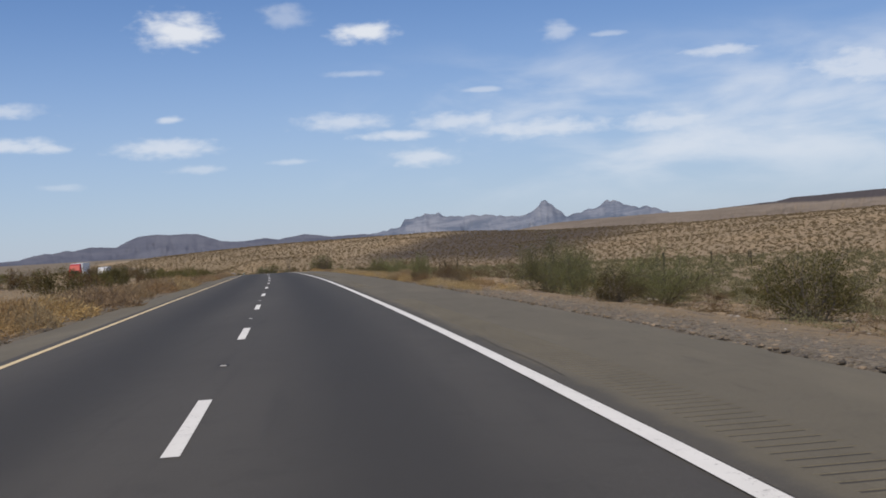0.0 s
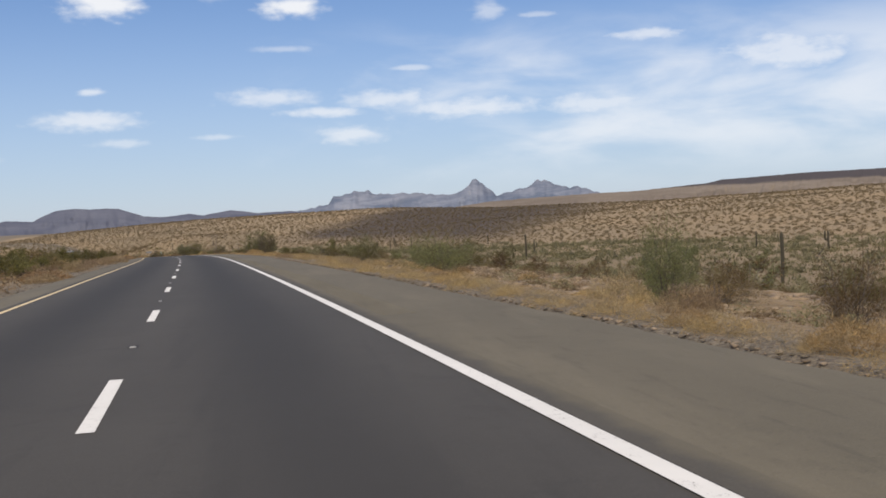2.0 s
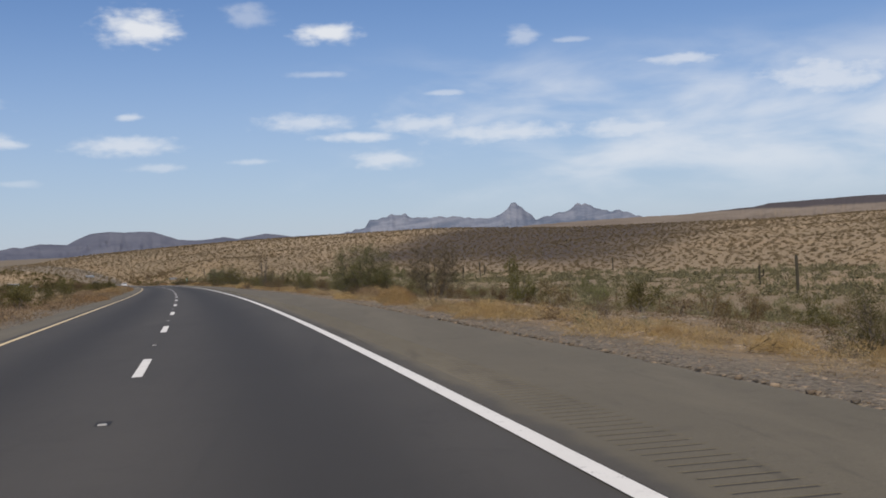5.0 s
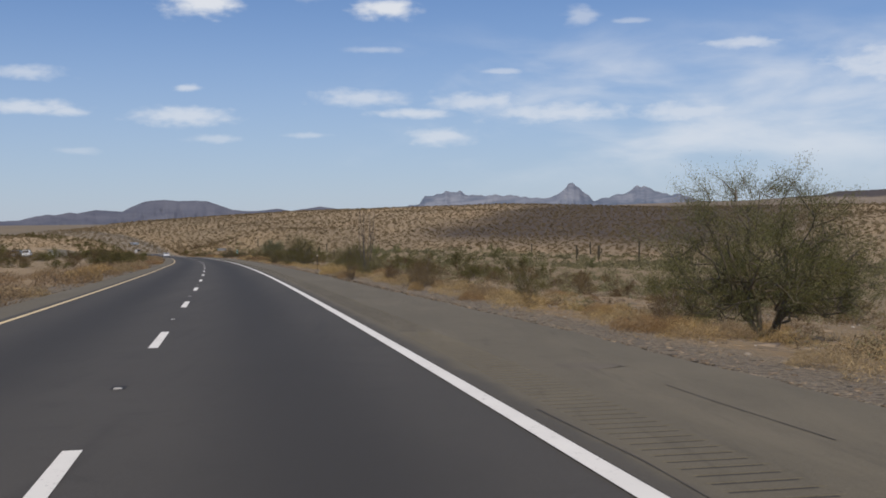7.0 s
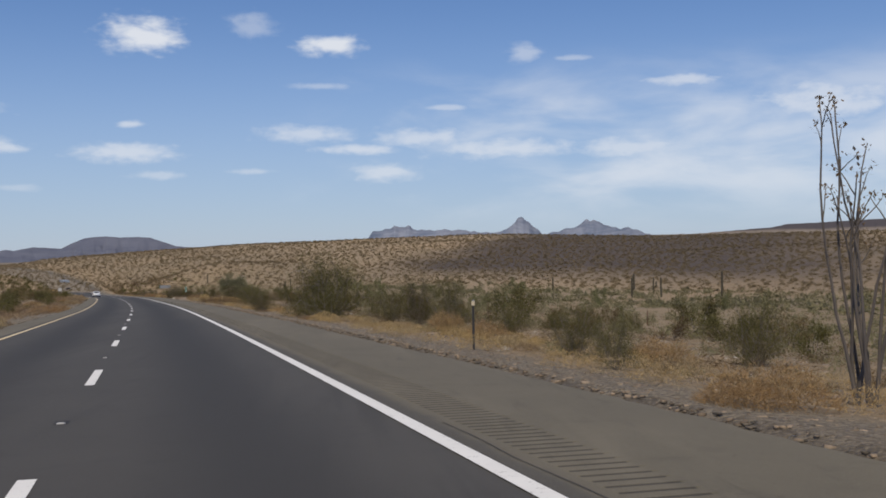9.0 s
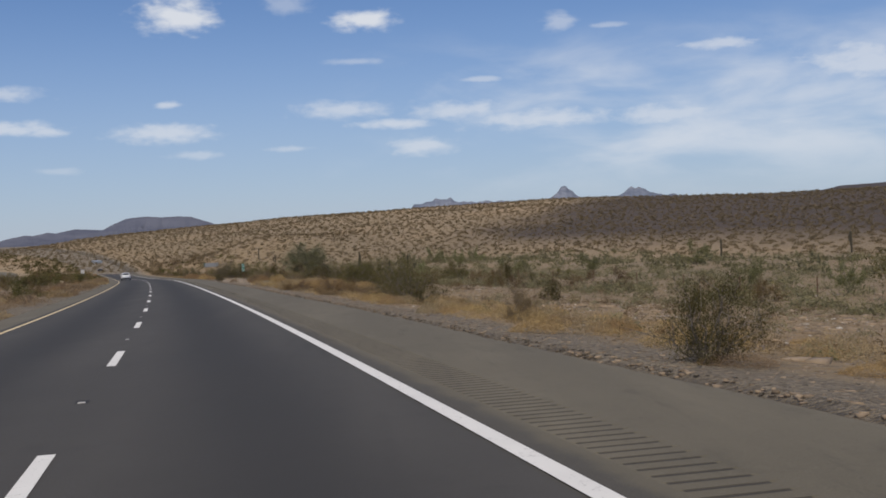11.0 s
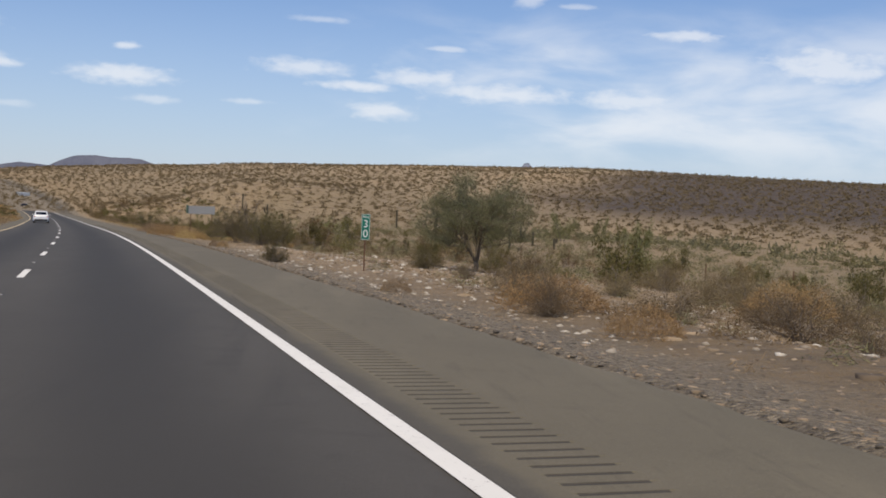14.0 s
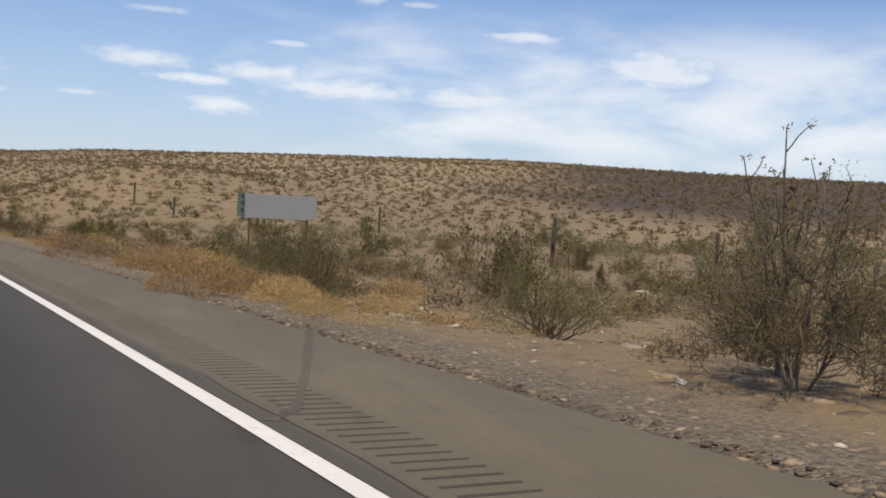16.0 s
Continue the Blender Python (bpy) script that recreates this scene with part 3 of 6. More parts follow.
def build_ground():
    ys = np.concatenate([np.arange(-4600, -300, 430.0), np.arange(-300, -40, 20.0), np.arange(-40, 620, 2.5), np.arange(620, 1200, 8.0), np.geomspace(1200, 4700, 22)])
    us = np.concatenate([-np.geomspace(4600, 70, 26), np.arange(-66, -12, 2.0), np.arange(-11, -7.5, 0.5), [-4.0, 0.0, 3.0], np.arange(3.3, 18, 0.5), np.arange(19, 60, 1.5), np.arange(61, 500, 6.0), np.geomspace(506, 4600, 18)])
    gx = np.interp(ys, RY, RX)[:, None] + us[None, :]
    gy = np.repeat(ys[:, None], len(us), 1)
    gz = ground_z(gx, gy)
    verts = np.stack([gx, gy, gz], -1).reshape(-1, 3)
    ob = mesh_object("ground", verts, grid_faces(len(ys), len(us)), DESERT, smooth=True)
    lean = np.cos(np.interp(ys, RY, HEADING))[:, None]
    layer = ob.data.attributes.new("across", "FLOAT", "POINT")
    layer.data.foreach_set("value", (us[None, :] * lean).astype(np.float32).ravel())
    return tagged(ob, "stony tan desert floor rising to a shrub-dotted hill", "ground", kind="structure")


def ribbon(name, s_list, u_list, dz, mat, parent=None):
    """A strip of road surface."""
    s_list = np.asarray(s_list, float)
    rows = np.stack([at_road(s_list, np.full(len(s_list), u), d) for u, d in zip(u_list, dz)], 1)
    verts = rows.reshape(-1, 3)
    ob = mesh_object(name, verts, grid_faces(len(s_list), len(u_list)), mat, parent, smooth=True)
    layer = ob.data.attributes.new("across", "FLOAT", "POINT")
    layer.data.foreach_set("value", np.tile(np.asarray(u_list, np.float32), len(s_list)))
    return ob


ground = build_ground()

# ---------------------------------------------------------------- road
S_ROAD = np.arange(-60, 1300.1, 4.0)
road = ribbon("road", S_ROAD, [-7.66, -5.5, -3.66, -1.8, 0.12], [0.0, 0.012, 0.02, 0.012, 0.0], ASPHALT)
tagged(road, "dark grey two-lane motorway asphalt, slightly polished in the wheel tracks", "road", kind="structure")
S_FINE = np.arange(-60, 1300.1, 3.0)
tagged(ribbon("lane_margin", S_FINE, [0.12, 0.46], [0.0, 0.0], MARGIN), "dark worn margin of the lane asphalt fading into the brown shoulder", "road", kind="structure")


def build_shoulder():
    """The wide paved shoulder; its outer edge is bitten and crumbled."""
    s = np.concatenate([np.arange(-60, -6, 3.0), np.arange(-6, 530, 0.18), np.arange(530, 1300.1, 3.0)])
    rng = np.random.RandomState(41)
    rag = np.interp(s, np.arange(-60, 1301, 1.7), rng.normal(size=801) * 0.028) + np.interp(s, np.arange(-60, 1301, 0.36), rng.normal(size=3781) * 0.02) + np.interp(s, np.arange(-60, 1301, 14.0), rng.normal(size=98) * 0.05)
    edge_u = np.interp(s, [0, 60, 95, 180, 224, 280, 330, 390, 447, 478, 500], [3.36, 3.3, 3.2, 3.40, 3.48, 3.08, 3.10, 3.17, 3.34, 3.28, 3.14]) + np.clip(rag, -0.2, 0.18)
    cols = [at_road(s, np.full(len(s), 1.16), 0.0), at_road(s, np.full(len(s), 2.4), -0.02), at_road(s, edge_u - 0.12, -0.028), at_road(s, edge_u, -0.036), at_road(s, edge_u + 0.05, -0.2)]
    ob = mesh_object("shoulder_outer", np.stack(cols, 1).reshape(-1, 3), grid_faces(len(s), 5), SHOULDER, smooth=False)
    return tagged(ob, "wide brown-grey paved shoulder with a crumbled edge", "road", kind="structure")


build_shoulder()
tagged(ribbon("shoulder_left", S_FINE, [-8.95, -8.85, -7.66], [-0.2, -0.02, 0.0], SHOULDER), "narrow paved shoulder beside the median", "road", kind="structure")
edge = ribbon("edge_line_white", S_ROAD, [-0.105, 0.085], [0.012, 0.010], WHITE_PAINT)
tagged(edge, "solid white edge line, slightly worn", "road marking", kind="structure")
edge = ribbon("edge_line_yellow", S_ROAD, [-7.43, -7.29], [0.006, 0.008], YELLOW_PAINT)
tagged(edge, "solid yellow edge line beside the median", "road marking", kind="structure")


def build_rumble(s0, s1, deep=0.0065, unshaded_far=False):
    """Milled grooves across the shoulder; shade is painted onto their walls and floors."""
    s_list, dz, idx = [], [], []
    s = s0
    while s < s1:
        s_list += [s, s + 0.160, s + 0.166, s + 0.224, s + 0.230]
        dz += [0.0, 0.0, -deep, -deep, 0.0]
        s += 0.24
    s_list.append(s)
    dz.append(0.0)
    s_arr, dz = np.array(s_list), np.array(dz)
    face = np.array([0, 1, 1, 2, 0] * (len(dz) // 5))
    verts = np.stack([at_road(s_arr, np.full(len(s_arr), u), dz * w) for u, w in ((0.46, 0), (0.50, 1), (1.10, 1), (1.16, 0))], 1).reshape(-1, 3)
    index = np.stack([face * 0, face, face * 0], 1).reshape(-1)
    ob = mesh_object("rumble_strip", verts, grid_faces(len(s_arr), 4), [SHOULDER, GROOVE_SHADE_AND_CRACK, SHOULDER if unshaded_far else GROOVE_HALF_SHADE], index=index)
    return tagged(ob, "rumble grooves milled across the paved shoulder", "rumble strip", kind="structure")


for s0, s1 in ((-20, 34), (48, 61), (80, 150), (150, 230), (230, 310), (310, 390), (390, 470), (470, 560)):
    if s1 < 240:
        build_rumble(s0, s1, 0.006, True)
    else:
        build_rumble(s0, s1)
for s0, s1 in ((-60, -20), (34, 48), (61, 80), (560, 1300)):
    n = max(2, int((s1 - s0) / 2))
    tagged(ribbon("shoulder_plain", np.linspace(s0, s1, n), [0.46, 1.16], [0.0, 0.0], SHOULDER), "smooth stretch of shoulder between rumble grooves", "road", kind="structure")

DASH_S0, DASH_STEP, DASH_LEN = 8.68, 12.192, 3.4


def build_dashes():
    for k in range(-4, 66):
        s = DASH_S0 + DASH_STEP * k
        ob = ribbon("lane_dash", [s, s + DASH_LEN * 0.5, s + DASH_LEN], [-3.735, -3.585], [0.026, 0.026], WHITE_PAINT)
        tagged(ob, "short white lane dash painted on the asphalt", "lane marking", "dashes between the lanes")


build_dashes()


# ---------------------------------------------------------------- distance
def build_range(name, profile, base_el, mat, label, near, far, crag, seed, category="mountain", turn=0.0, drop=0.0):
    """A far range seen from the road: bearing and height of its crest in degrees, with gullied slopes in front and behind."""
    rng = np.random.RandomState(seed)
    prof = np.array(sorted(profile))
    az = np.arange(prof[0, 0], prof[-1, 0], 0.07)
    el = np.interp(az, prof[:, 0], prof[:, 1])
    jag = np.interp(az, np.linspace(az[0], az[-1], len(az) // 3 + 2), rng.uniform(-1, 1, len(az) // 3 + 2)) * crag
    rows = np.linspace(0, 1, 13)
    eye = np.array([-20.0, 210.0, -2.0])
    verts = []
    for r in list(rows) + [1.3]:
        rr = min(r, 1.0)
        crinkle = np.array([noise.fractal((q * 1.7, rr * 1.5, seed * 3.1), 0.9, 2.1, 6) for q in az])
        crease = np.array([noise.fractal((q * 3.0 + rr * 2.2, rr * 9.0, seed * 7.7), 0.8, 2.1, 4) for q in az])
        dist = near + (far - near) * (r + 0.22 * crinkle * np.sin(rr * math.pi))
        lift = rr ** 1.35 * (1 + (0.20 * crinkle + 0.16 * crease) * np.sin(rr * math.pi))
        e = base_el + (el - base_el) * lift + jag * rr ** 6
        if r > 1:
            e = base_el + (el - base_el) * 0.3
        a, e = np.radians(az + turn), e - drop
        verts.append(np.stack([eye[0] - np.sin(a) * dist, eye[1] + np.cos(a) * dist, eye[2] + np.tan(np.radians(e)) * dist], -1))
    verts = np.stack(verts, 0).reshape(-1, 3)
    ob = mesh_object(name, verts, grid_faces(len(rows) + 1, len(az)), mat, smooth=True)
    return tagged(ob, label, category)


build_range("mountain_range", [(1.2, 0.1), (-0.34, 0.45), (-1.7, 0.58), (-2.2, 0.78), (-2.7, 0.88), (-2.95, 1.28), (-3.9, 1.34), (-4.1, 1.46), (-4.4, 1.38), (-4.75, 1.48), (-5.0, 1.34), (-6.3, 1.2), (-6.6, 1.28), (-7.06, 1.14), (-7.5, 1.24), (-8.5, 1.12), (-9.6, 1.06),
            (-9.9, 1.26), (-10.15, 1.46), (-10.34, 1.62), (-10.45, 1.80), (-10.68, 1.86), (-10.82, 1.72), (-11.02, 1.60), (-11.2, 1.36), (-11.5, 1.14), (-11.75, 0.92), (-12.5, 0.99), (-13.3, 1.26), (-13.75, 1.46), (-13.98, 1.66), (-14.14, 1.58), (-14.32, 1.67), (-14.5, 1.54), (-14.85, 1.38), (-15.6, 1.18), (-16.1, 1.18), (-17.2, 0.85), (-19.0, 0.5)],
            -0.25, HAZED_FAR_ROCK, "hazy blue-grey craggy mountain range with two sharp peaks", 4250, 4640, 0.085, 3, drop=0.06)
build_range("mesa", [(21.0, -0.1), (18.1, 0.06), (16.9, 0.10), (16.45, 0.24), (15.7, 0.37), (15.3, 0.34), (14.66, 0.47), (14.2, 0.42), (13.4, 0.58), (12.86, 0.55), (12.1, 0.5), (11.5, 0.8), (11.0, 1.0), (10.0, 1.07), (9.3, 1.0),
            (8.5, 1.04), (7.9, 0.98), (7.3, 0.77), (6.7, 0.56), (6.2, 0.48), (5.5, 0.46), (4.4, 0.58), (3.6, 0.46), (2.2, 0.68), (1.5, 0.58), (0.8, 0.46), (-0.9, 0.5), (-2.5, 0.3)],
            -0.3, HAZED_MESA_ROCK, "long dark purple-brown flat-topped mesa far across the plain", 3900, 4300, 0.012, 5, "mesa", 0.3)
build_range("far_slope", [(-9.0, 0.25), (-11.3, 0.52), (-14.0, 0.64), (-17.0, 0.72), (-19.4, 0.74), (-20.8, 0.84), (-23.0, 0.98), (-23.7, 1.12), (-26.0, 1.2), (-28.2, 1.28), (-32.0, 1.3), (-38.0, 1.3), (-46.0, 0.9)],
            -0.3, SLOPE_ROCK, "long tan desert slope with a dark rock cap, far off", 2600, 3800, 0.01, 7, "hillside")


# ---------------------------------------------------------------- plants
def frame_axes(d):
    d = np.asarray(d, float)
    d = d / (np.linalg.norm(d, axis=-1, keepdims=True) + 1e-9)
    ref = np.where(np.abs(d[..., 2:3]) < 0.9, np.array([0, 0, 1.0]), np.array([1.0, 0, 0]))
    a = np.cross(d, ref)
    a /= np.linalg.norm(a, axis=-1, keepdims=True) + 1e-9
    return a, np.cross(d, a)


def tube(path, radii, sides=5):
    """A tapered branch along a path."""
    path, radii = np.asarray(path, float), np.asarray(radii, float)
    d = np.gradient(path, axis=0)
    a, b = frame_axes(d)
    ang = np.arange(sides) * 2 * math.pi / sides
    ring = path[:, None] + radii[:, None, None] * (a[:, None] * np.cos(ang)[None, :, None] + b[:, None] * np.sin(ang)[None, :, None])
    v = ring.reshape(-1, 3)
    f = []
    for i in range(len(path) - 1):
        for j in range(sides):
            k = (j + 1) % sides
            f.append((i * sides + j, i * sides + k, (i + 1) * sides + k, (i + 1) * sides + j))
    f.append(tuple(range((len(path) - 1) * sides, len(path) * sides)))
    return v, f


def join(pieces):
    verts, faces, n = [], [], 0
    for v, f in pieces:
        verts.append(np.asarray(v))
        faces += [tuple(i + n for i in q) for q in f]
        n += len(v)
    return np.concatenate(verts), faces


def leaves(rng, at, size, stretch=1.8, upright=0.0):
    """Small leaf quads at the given places."""
    n = len(at)
    d = rng.normal(size=(n, 3))
    d[:, 2] += upright
    d /= np.linalg.norm(d, axis=1, keepdims=True)
    a, _ = frame_axes(d)
    s = size * rng.uniform(0.6, 1.35, (n, 1))
    p = at - d * s * stretch * 0.5
    v = np.stack([p, p + d * s * stretch * 0.5 + a * s * 0.5, p + d * s * stretch, p + d * s * stretch * 0.5 - a * s * 0.5], 1).reshape(-1, 3)
    f = np.arange(4 * n).reshape(-1, 4)
    return v, f


def needles(rng, at, length, width, outward=0.6, upright=0.3):
    """Thin leaf blades (one triangle each) that point out of the crown."""
    n = len(at)
    d = rng.normal(size=(n, 3)) + at / (np.linalg.norm(at, axis=1, keepdims=True) + 1e-6) * outward
    d[:, 2] += upright
    d /= np.linalg.norm(d, axis=1, keepdims=True)
    side = np.cross(d, rng.normal(size=(n, 3)))
    side /= np.linalg.norm(side, axis=1, keepdims=True) + 1e-9
    ln = length * rng.uniform(0.55, 1.4, (n, 1))
    w = width * rng.uniform(0.6, 1.4, (n, 1)) * 0.5
    v = np.stack([at - side * w, at + side * w, at + d * ln], 1).reshape(-1, 3)
    return v, np.arange(3 * n).reshape(-1, 3)


def bend(rng, start, direction, length, steps=6, curl=0.25, lift=0.0):
    pts, p, d = [np.array(start, float)], np.array(start, float), np.array(direction, float)
    for _ in range(steps):
        d = d + rng.normal(size=3) * curl * 0.4
        d[2] += lift
        d /= np.linalg.norm(d)
        p = p + d * length / steps
        pts.append(p.copy())
    return np.array(pts)


def shrub_meshes(name, seed, leaf_mat, stem_mat, n_stems, n_leaves, leaf, spread, bare=0.25, dome=0.5):
    """Stems and foliage of one shrub, one unit high and one in radius."""
    rng = np.random.RandomState(seed)
    stems, spots, weight = [], [], []
    lop = rng.uniform(0, 6.283)
    for i in range(n_stems):
        a = 2 * math.pi * (i + rng.uniform(-0.7, 0.7)) / n_stems
        out = spread * rng.uniform(0.2, 1.0) * (1 + 0.18 * math.cos(2 * a + lop))
        skirt = i % 3 == 1
        top = rng.uniform(0.18, 0.5) if skirt else 1.0 - dome * out ** 2 + rng.uniform(-0.3, 0.14)
        if skirt:
            out = spread * rng.uniform(0.6, 1.02)
        tip = np.array([math.cos(a) * out, math.sin(a) * out, top])
        base = np.array([math.cos(a), math.sin(a), 0]) * rng.uniform(0.03, 0.16)
        t = np.linspace(0, 1, 6)[:, None]
        arch = np.concatenate([t ** rng.uniform(0.9, 1.5), t ** rng.uniform(0.9, 1.5), t ** rng.uniform(0.75, 1.0)], 1)
        path = base + (tip - base) * arch + rng.normal(size=(6, 3)) * 0.06 * np.sqrt(t)
        stems.append(tube(path, np.linspace(0.017, 0.004, 6), 3))
        full = rng.uniform(0.35, 1.3)
        for _ in range(5 if n_stems > 9 else 3):
            p0 = path[rng.randint(1, 6)]
            tw = bend(rng, p0, np.array([math.cos(a), math.sin(a), 0.9]) + rng.normal(size=3) * 0.8, rng.uniform(0.16, 0.42), 3, 0.5)
            stems.append(tube(tw, np.linspace(0.007, 0.0025, 4), 3))
            spots += [tw[-1], tw[1]]
            weight += [full * rng.uniform(0.6, 1.4), full * 0.7]
        spots += [tip, path[4], path[3]]
        weight += [full * 1.2, full, full * 0.6]
    spots, weight = np.array(spots), np.array(weight)
    pick = rng.choice(len(spots), n_leaves, p=weight / weight.sum())
    at = spots[pick] + rng.normal(size=(n_leaves, 3)) * np.array([0.105, 0.105, 0.085]) * rng.uniform(0.5, 1.5, (n_leaves, 1))
    at = at[at[:, 2] > bare * (0.4 + 0.6 * rng.uniform(size=len(at)))]
    # the crown fills one unit of height and radius
    fit_r = 0.98 / np.percentile(np.hypot(at[:, 0], at[:, 1]), 96)
    fit_z = 0.98 / np.percentile(at[:, 2], 98.5)
    at = at * np.array([fit_r, fit_r, fit_z])
    v, f = join(stems)
    v = v * np.array([fit_r, fit_r, fit_z])
    sm = bpy.data.meshes.new("stem_clump")
    sm.from_pydata([tuple(p) for p in v], [], f)
    sm.materials.append(stem_mat)
    lv, lf = needles(rng, at, leaf, leaf * 0.36)
    lm = bpy.data.meshes.new("foliage")
    lm.from_pydata(lv.tolist(), [], lf.tolist())
    lm.materials.append(leaf_mat)
    return sm, lm


KINDS = {}


def kind_of(key, count, make):
    KINDS[key] = [make(i) for i in range(count)]


kind_of("creosote", 5, lambda i: shrub_meshes("creosote", 10 + i, LEAF_CREOSOTE, TWIG, 22, 15000, 0.030, 1.0, 0.07))
kind_of("brown", 4, lambda i: shrub_meshes("brown", 30 + i, LEAF_BROWN, TWIG, 19, 12000, 0.032, 1.0, 0.03, 0.65))
kind_of("green", 3, lambda i: shrub_meshes("green", 50 + i, LEAF_PALO, BARK, 20, 16000, 0.034, 1.0, 0.08, 0.45))
kind_of("compact", 2, lambda i: shrub_meshes("compact", 60 + i, LEAF_DARK, TWIG, 30, 16000, 0.036, 0.95, 0.02, 0.75))
kind_of("brush", 2, lambda i: shrub_meshes("brush", 67 + i, LEAF_BRUSH, TWIG, 30, 15000, 0.038, 1.0, 0.02, 0.7))
kind_of("tan", 3, lambda i: shrub_meshes("tan", 80 + i, LEAF_TAN, TWIG, 26, 12000, 0.034, 1.0, 0.02, 0.7))
kind_of("open", 2, lambda i: shrub_meshes("open", 65 + i, LEAF_CREOSOTE, BARK, 30, 15000, 0.026, 1.0, 0.3, 0.45))
kind_of("twiggy", 3, lambda i: shrub_meshes("twiggy", 70 + i, LEAF_BROWN, TWIG, 20, 2600, 0.045, 1.0, 0.2, 0.5))
# lighter copies for those well away from the pavement
kind_of("creosote large", 2, lambda i: shrub_meshes("creosote", 90 + i, LEAF_CREOSOTE, TWIG, 32, 26000, 0.024, 1.0, 0.06))
kind_of("green large", 1, lambda i: shrub_meshes("green", 95 + i, LEAF_PALO, BARK, 24, 24000, 0.028, 1.0, 0.08, 0.45))
kind_of("creosote far", 4, lambda i: shrub_meshes("creosote", 15 + i, LEAF_CREOSOTE, TWIG, 6, 1700, 0.082, 1.0, 0.1))
kind_of("brown far", 3, lambda i: shrub_meshes("brown", 35 + i, LEAF_BROWN, TWIG, 6, 1500, 0.082, 1.0, 0.03, 0.65))
kind_of("green far", 3, lambda i: shrub_meshes("green", 55 + i, LEAF_PALO, BARK, 6, 2500, 0.074, 1.0, 0.08, 0.45))
kind_of("twiggy far", 2, lambda i: shrub_meshes("twiggy", 75 + i, LEAF_BROWN, TWIG, 9, 700, 0.09, 1.0, 0.2, 0.5))
NAMES = {"creosote": ("creosote_bush", "olive-green creosote bush on stony roadside soil"), "brown": ("desert_shrub", "low brown-olive desert shrub, half dry"),
         "green": ("palo_verde_bush", "fresh green palo verde bush on the desert floor"), "compact": ("creosote_bush", "compact dark olive bush at the edge of the gravel"), "brush": ("rabbitbrush", "rust-brown rabbitbrush with pale dry flower heads"), "tan": ("brittlebush", "low tan-olive brittlebush, mostly dry"), "open": ("creosote_bush", "olive creosote bush with a leafy crown over bare dark stems"),
         "twiggy": ("bare_shrub", "bare twiggy grey-brown shrub with few leaves")}
PICK = random.Random(5)


def shrub(key, s, u, width, height, group="roadside shrubs"):
    """One shrub: an Empty at its foot with stems and foliage."""
    width, height = min(width, 5.6), min(height, 3.2)
    x, y, _ = at_road(s, u)
    root = new(NAMES[key][0])
    root.empty_display_size = 0.1
    root.matrix_basis = Matrix.LocRotScale((x, y, float(ground_z(x, y)) - 0.03), Euler((0, 0, PICK.uniform(0, 6.28))), (width * 0.54, width * 0.54, height * 1.06))
    sm, lm = PICK.choice(KINDS[key + " large" if key in ("creosote", "green") and height > 2 and 0 < u < 16 else key if (0 < u < 15 and s < 560) or key in ("compact", "open", "brush", "tan") else key + " far"])
    for part_name, me in (("stem_clump", sm), ("foliage", lm)):
        ob = new(part_name, me)
        ob.parent = root
    return tagged(root, NAMES[key][1], "shrub", group)


def grass_mesh(seed, mat, n, length, width):
    """A fuzzy dome of fine dry stalks, one unit high and one in radius."""
    rng = np.random.RandomState(seed)
    a, r = rng.uniform(0, 6.283, n), np.sqrt(rng.uniform(0, 1, n))
    top = (1 - r ** 2) ** 0.5 * (0.8 + 0.3 * np.sin(3 * a + seed) * r) * rng.uniform(0.8, 1.1, n)
    at = np.stack([np.cos(a) * r * 0.92, np.sin(a) * r * 0.92, top * rng.uniform(0.0, 1.0, n) ** 0.55 * 0.86], 1)
    v, f = needles(rng, at, length, width, 0.5, 0.5)
    v[:, 2] = np.maximum(v[:, 2], -0.02)
    me = bpy.data.meshes.new("dry_grass")
    me.from_pydata(v.tolist(), [], f.tolist())
    me.materials.append(mat)
    return me


GRASSES = [grass_mesh(100 + i, GRASS_GOLD, 2800, 0.15, 0.012) for i in range(4)] + [grass_mesh(110 + i, GRASS_TAN, 2800, 0.15, 0.012) for i in range(3)]
MEDIAN_GRASSES = [grass_mesh(120 + i, GRASS_GOLD if i < 2 else GRASS_TAN, 1300, 0.2, 0.026) for i in range(5)]


def grass(s, u, width, height, group="dry grass along the road", pale=False):
    x, y, _ = at_road(s, u)
    ob = new("dry_grass_clump", PICK.choice(MEDIAN_GRASSES if u < 0 else GRASSES[4:] if pale else GRASSES[:5]))
    ob.matrix_basis = Matrix.LocRotScale((x, y, float(ground_z(x, y))), Euler((0, 0, PICK.uniform(0, 6.28))), (width * 0.58, width * 0.58, height * 1.1))
    return tagged(ob, "clump of golden dry grass" if not pale else "clump of pale tan dry grass", "grass", group)


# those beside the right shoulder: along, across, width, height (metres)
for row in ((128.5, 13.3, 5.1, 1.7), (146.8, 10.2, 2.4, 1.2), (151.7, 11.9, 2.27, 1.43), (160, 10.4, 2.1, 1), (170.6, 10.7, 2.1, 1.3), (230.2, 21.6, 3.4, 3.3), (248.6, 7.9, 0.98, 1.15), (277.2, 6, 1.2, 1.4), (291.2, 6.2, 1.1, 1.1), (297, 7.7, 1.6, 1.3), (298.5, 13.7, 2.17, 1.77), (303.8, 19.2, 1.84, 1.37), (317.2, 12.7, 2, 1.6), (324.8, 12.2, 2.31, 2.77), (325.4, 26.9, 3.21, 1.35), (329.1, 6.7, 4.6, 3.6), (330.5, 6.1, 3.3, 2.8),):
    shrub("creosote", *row)
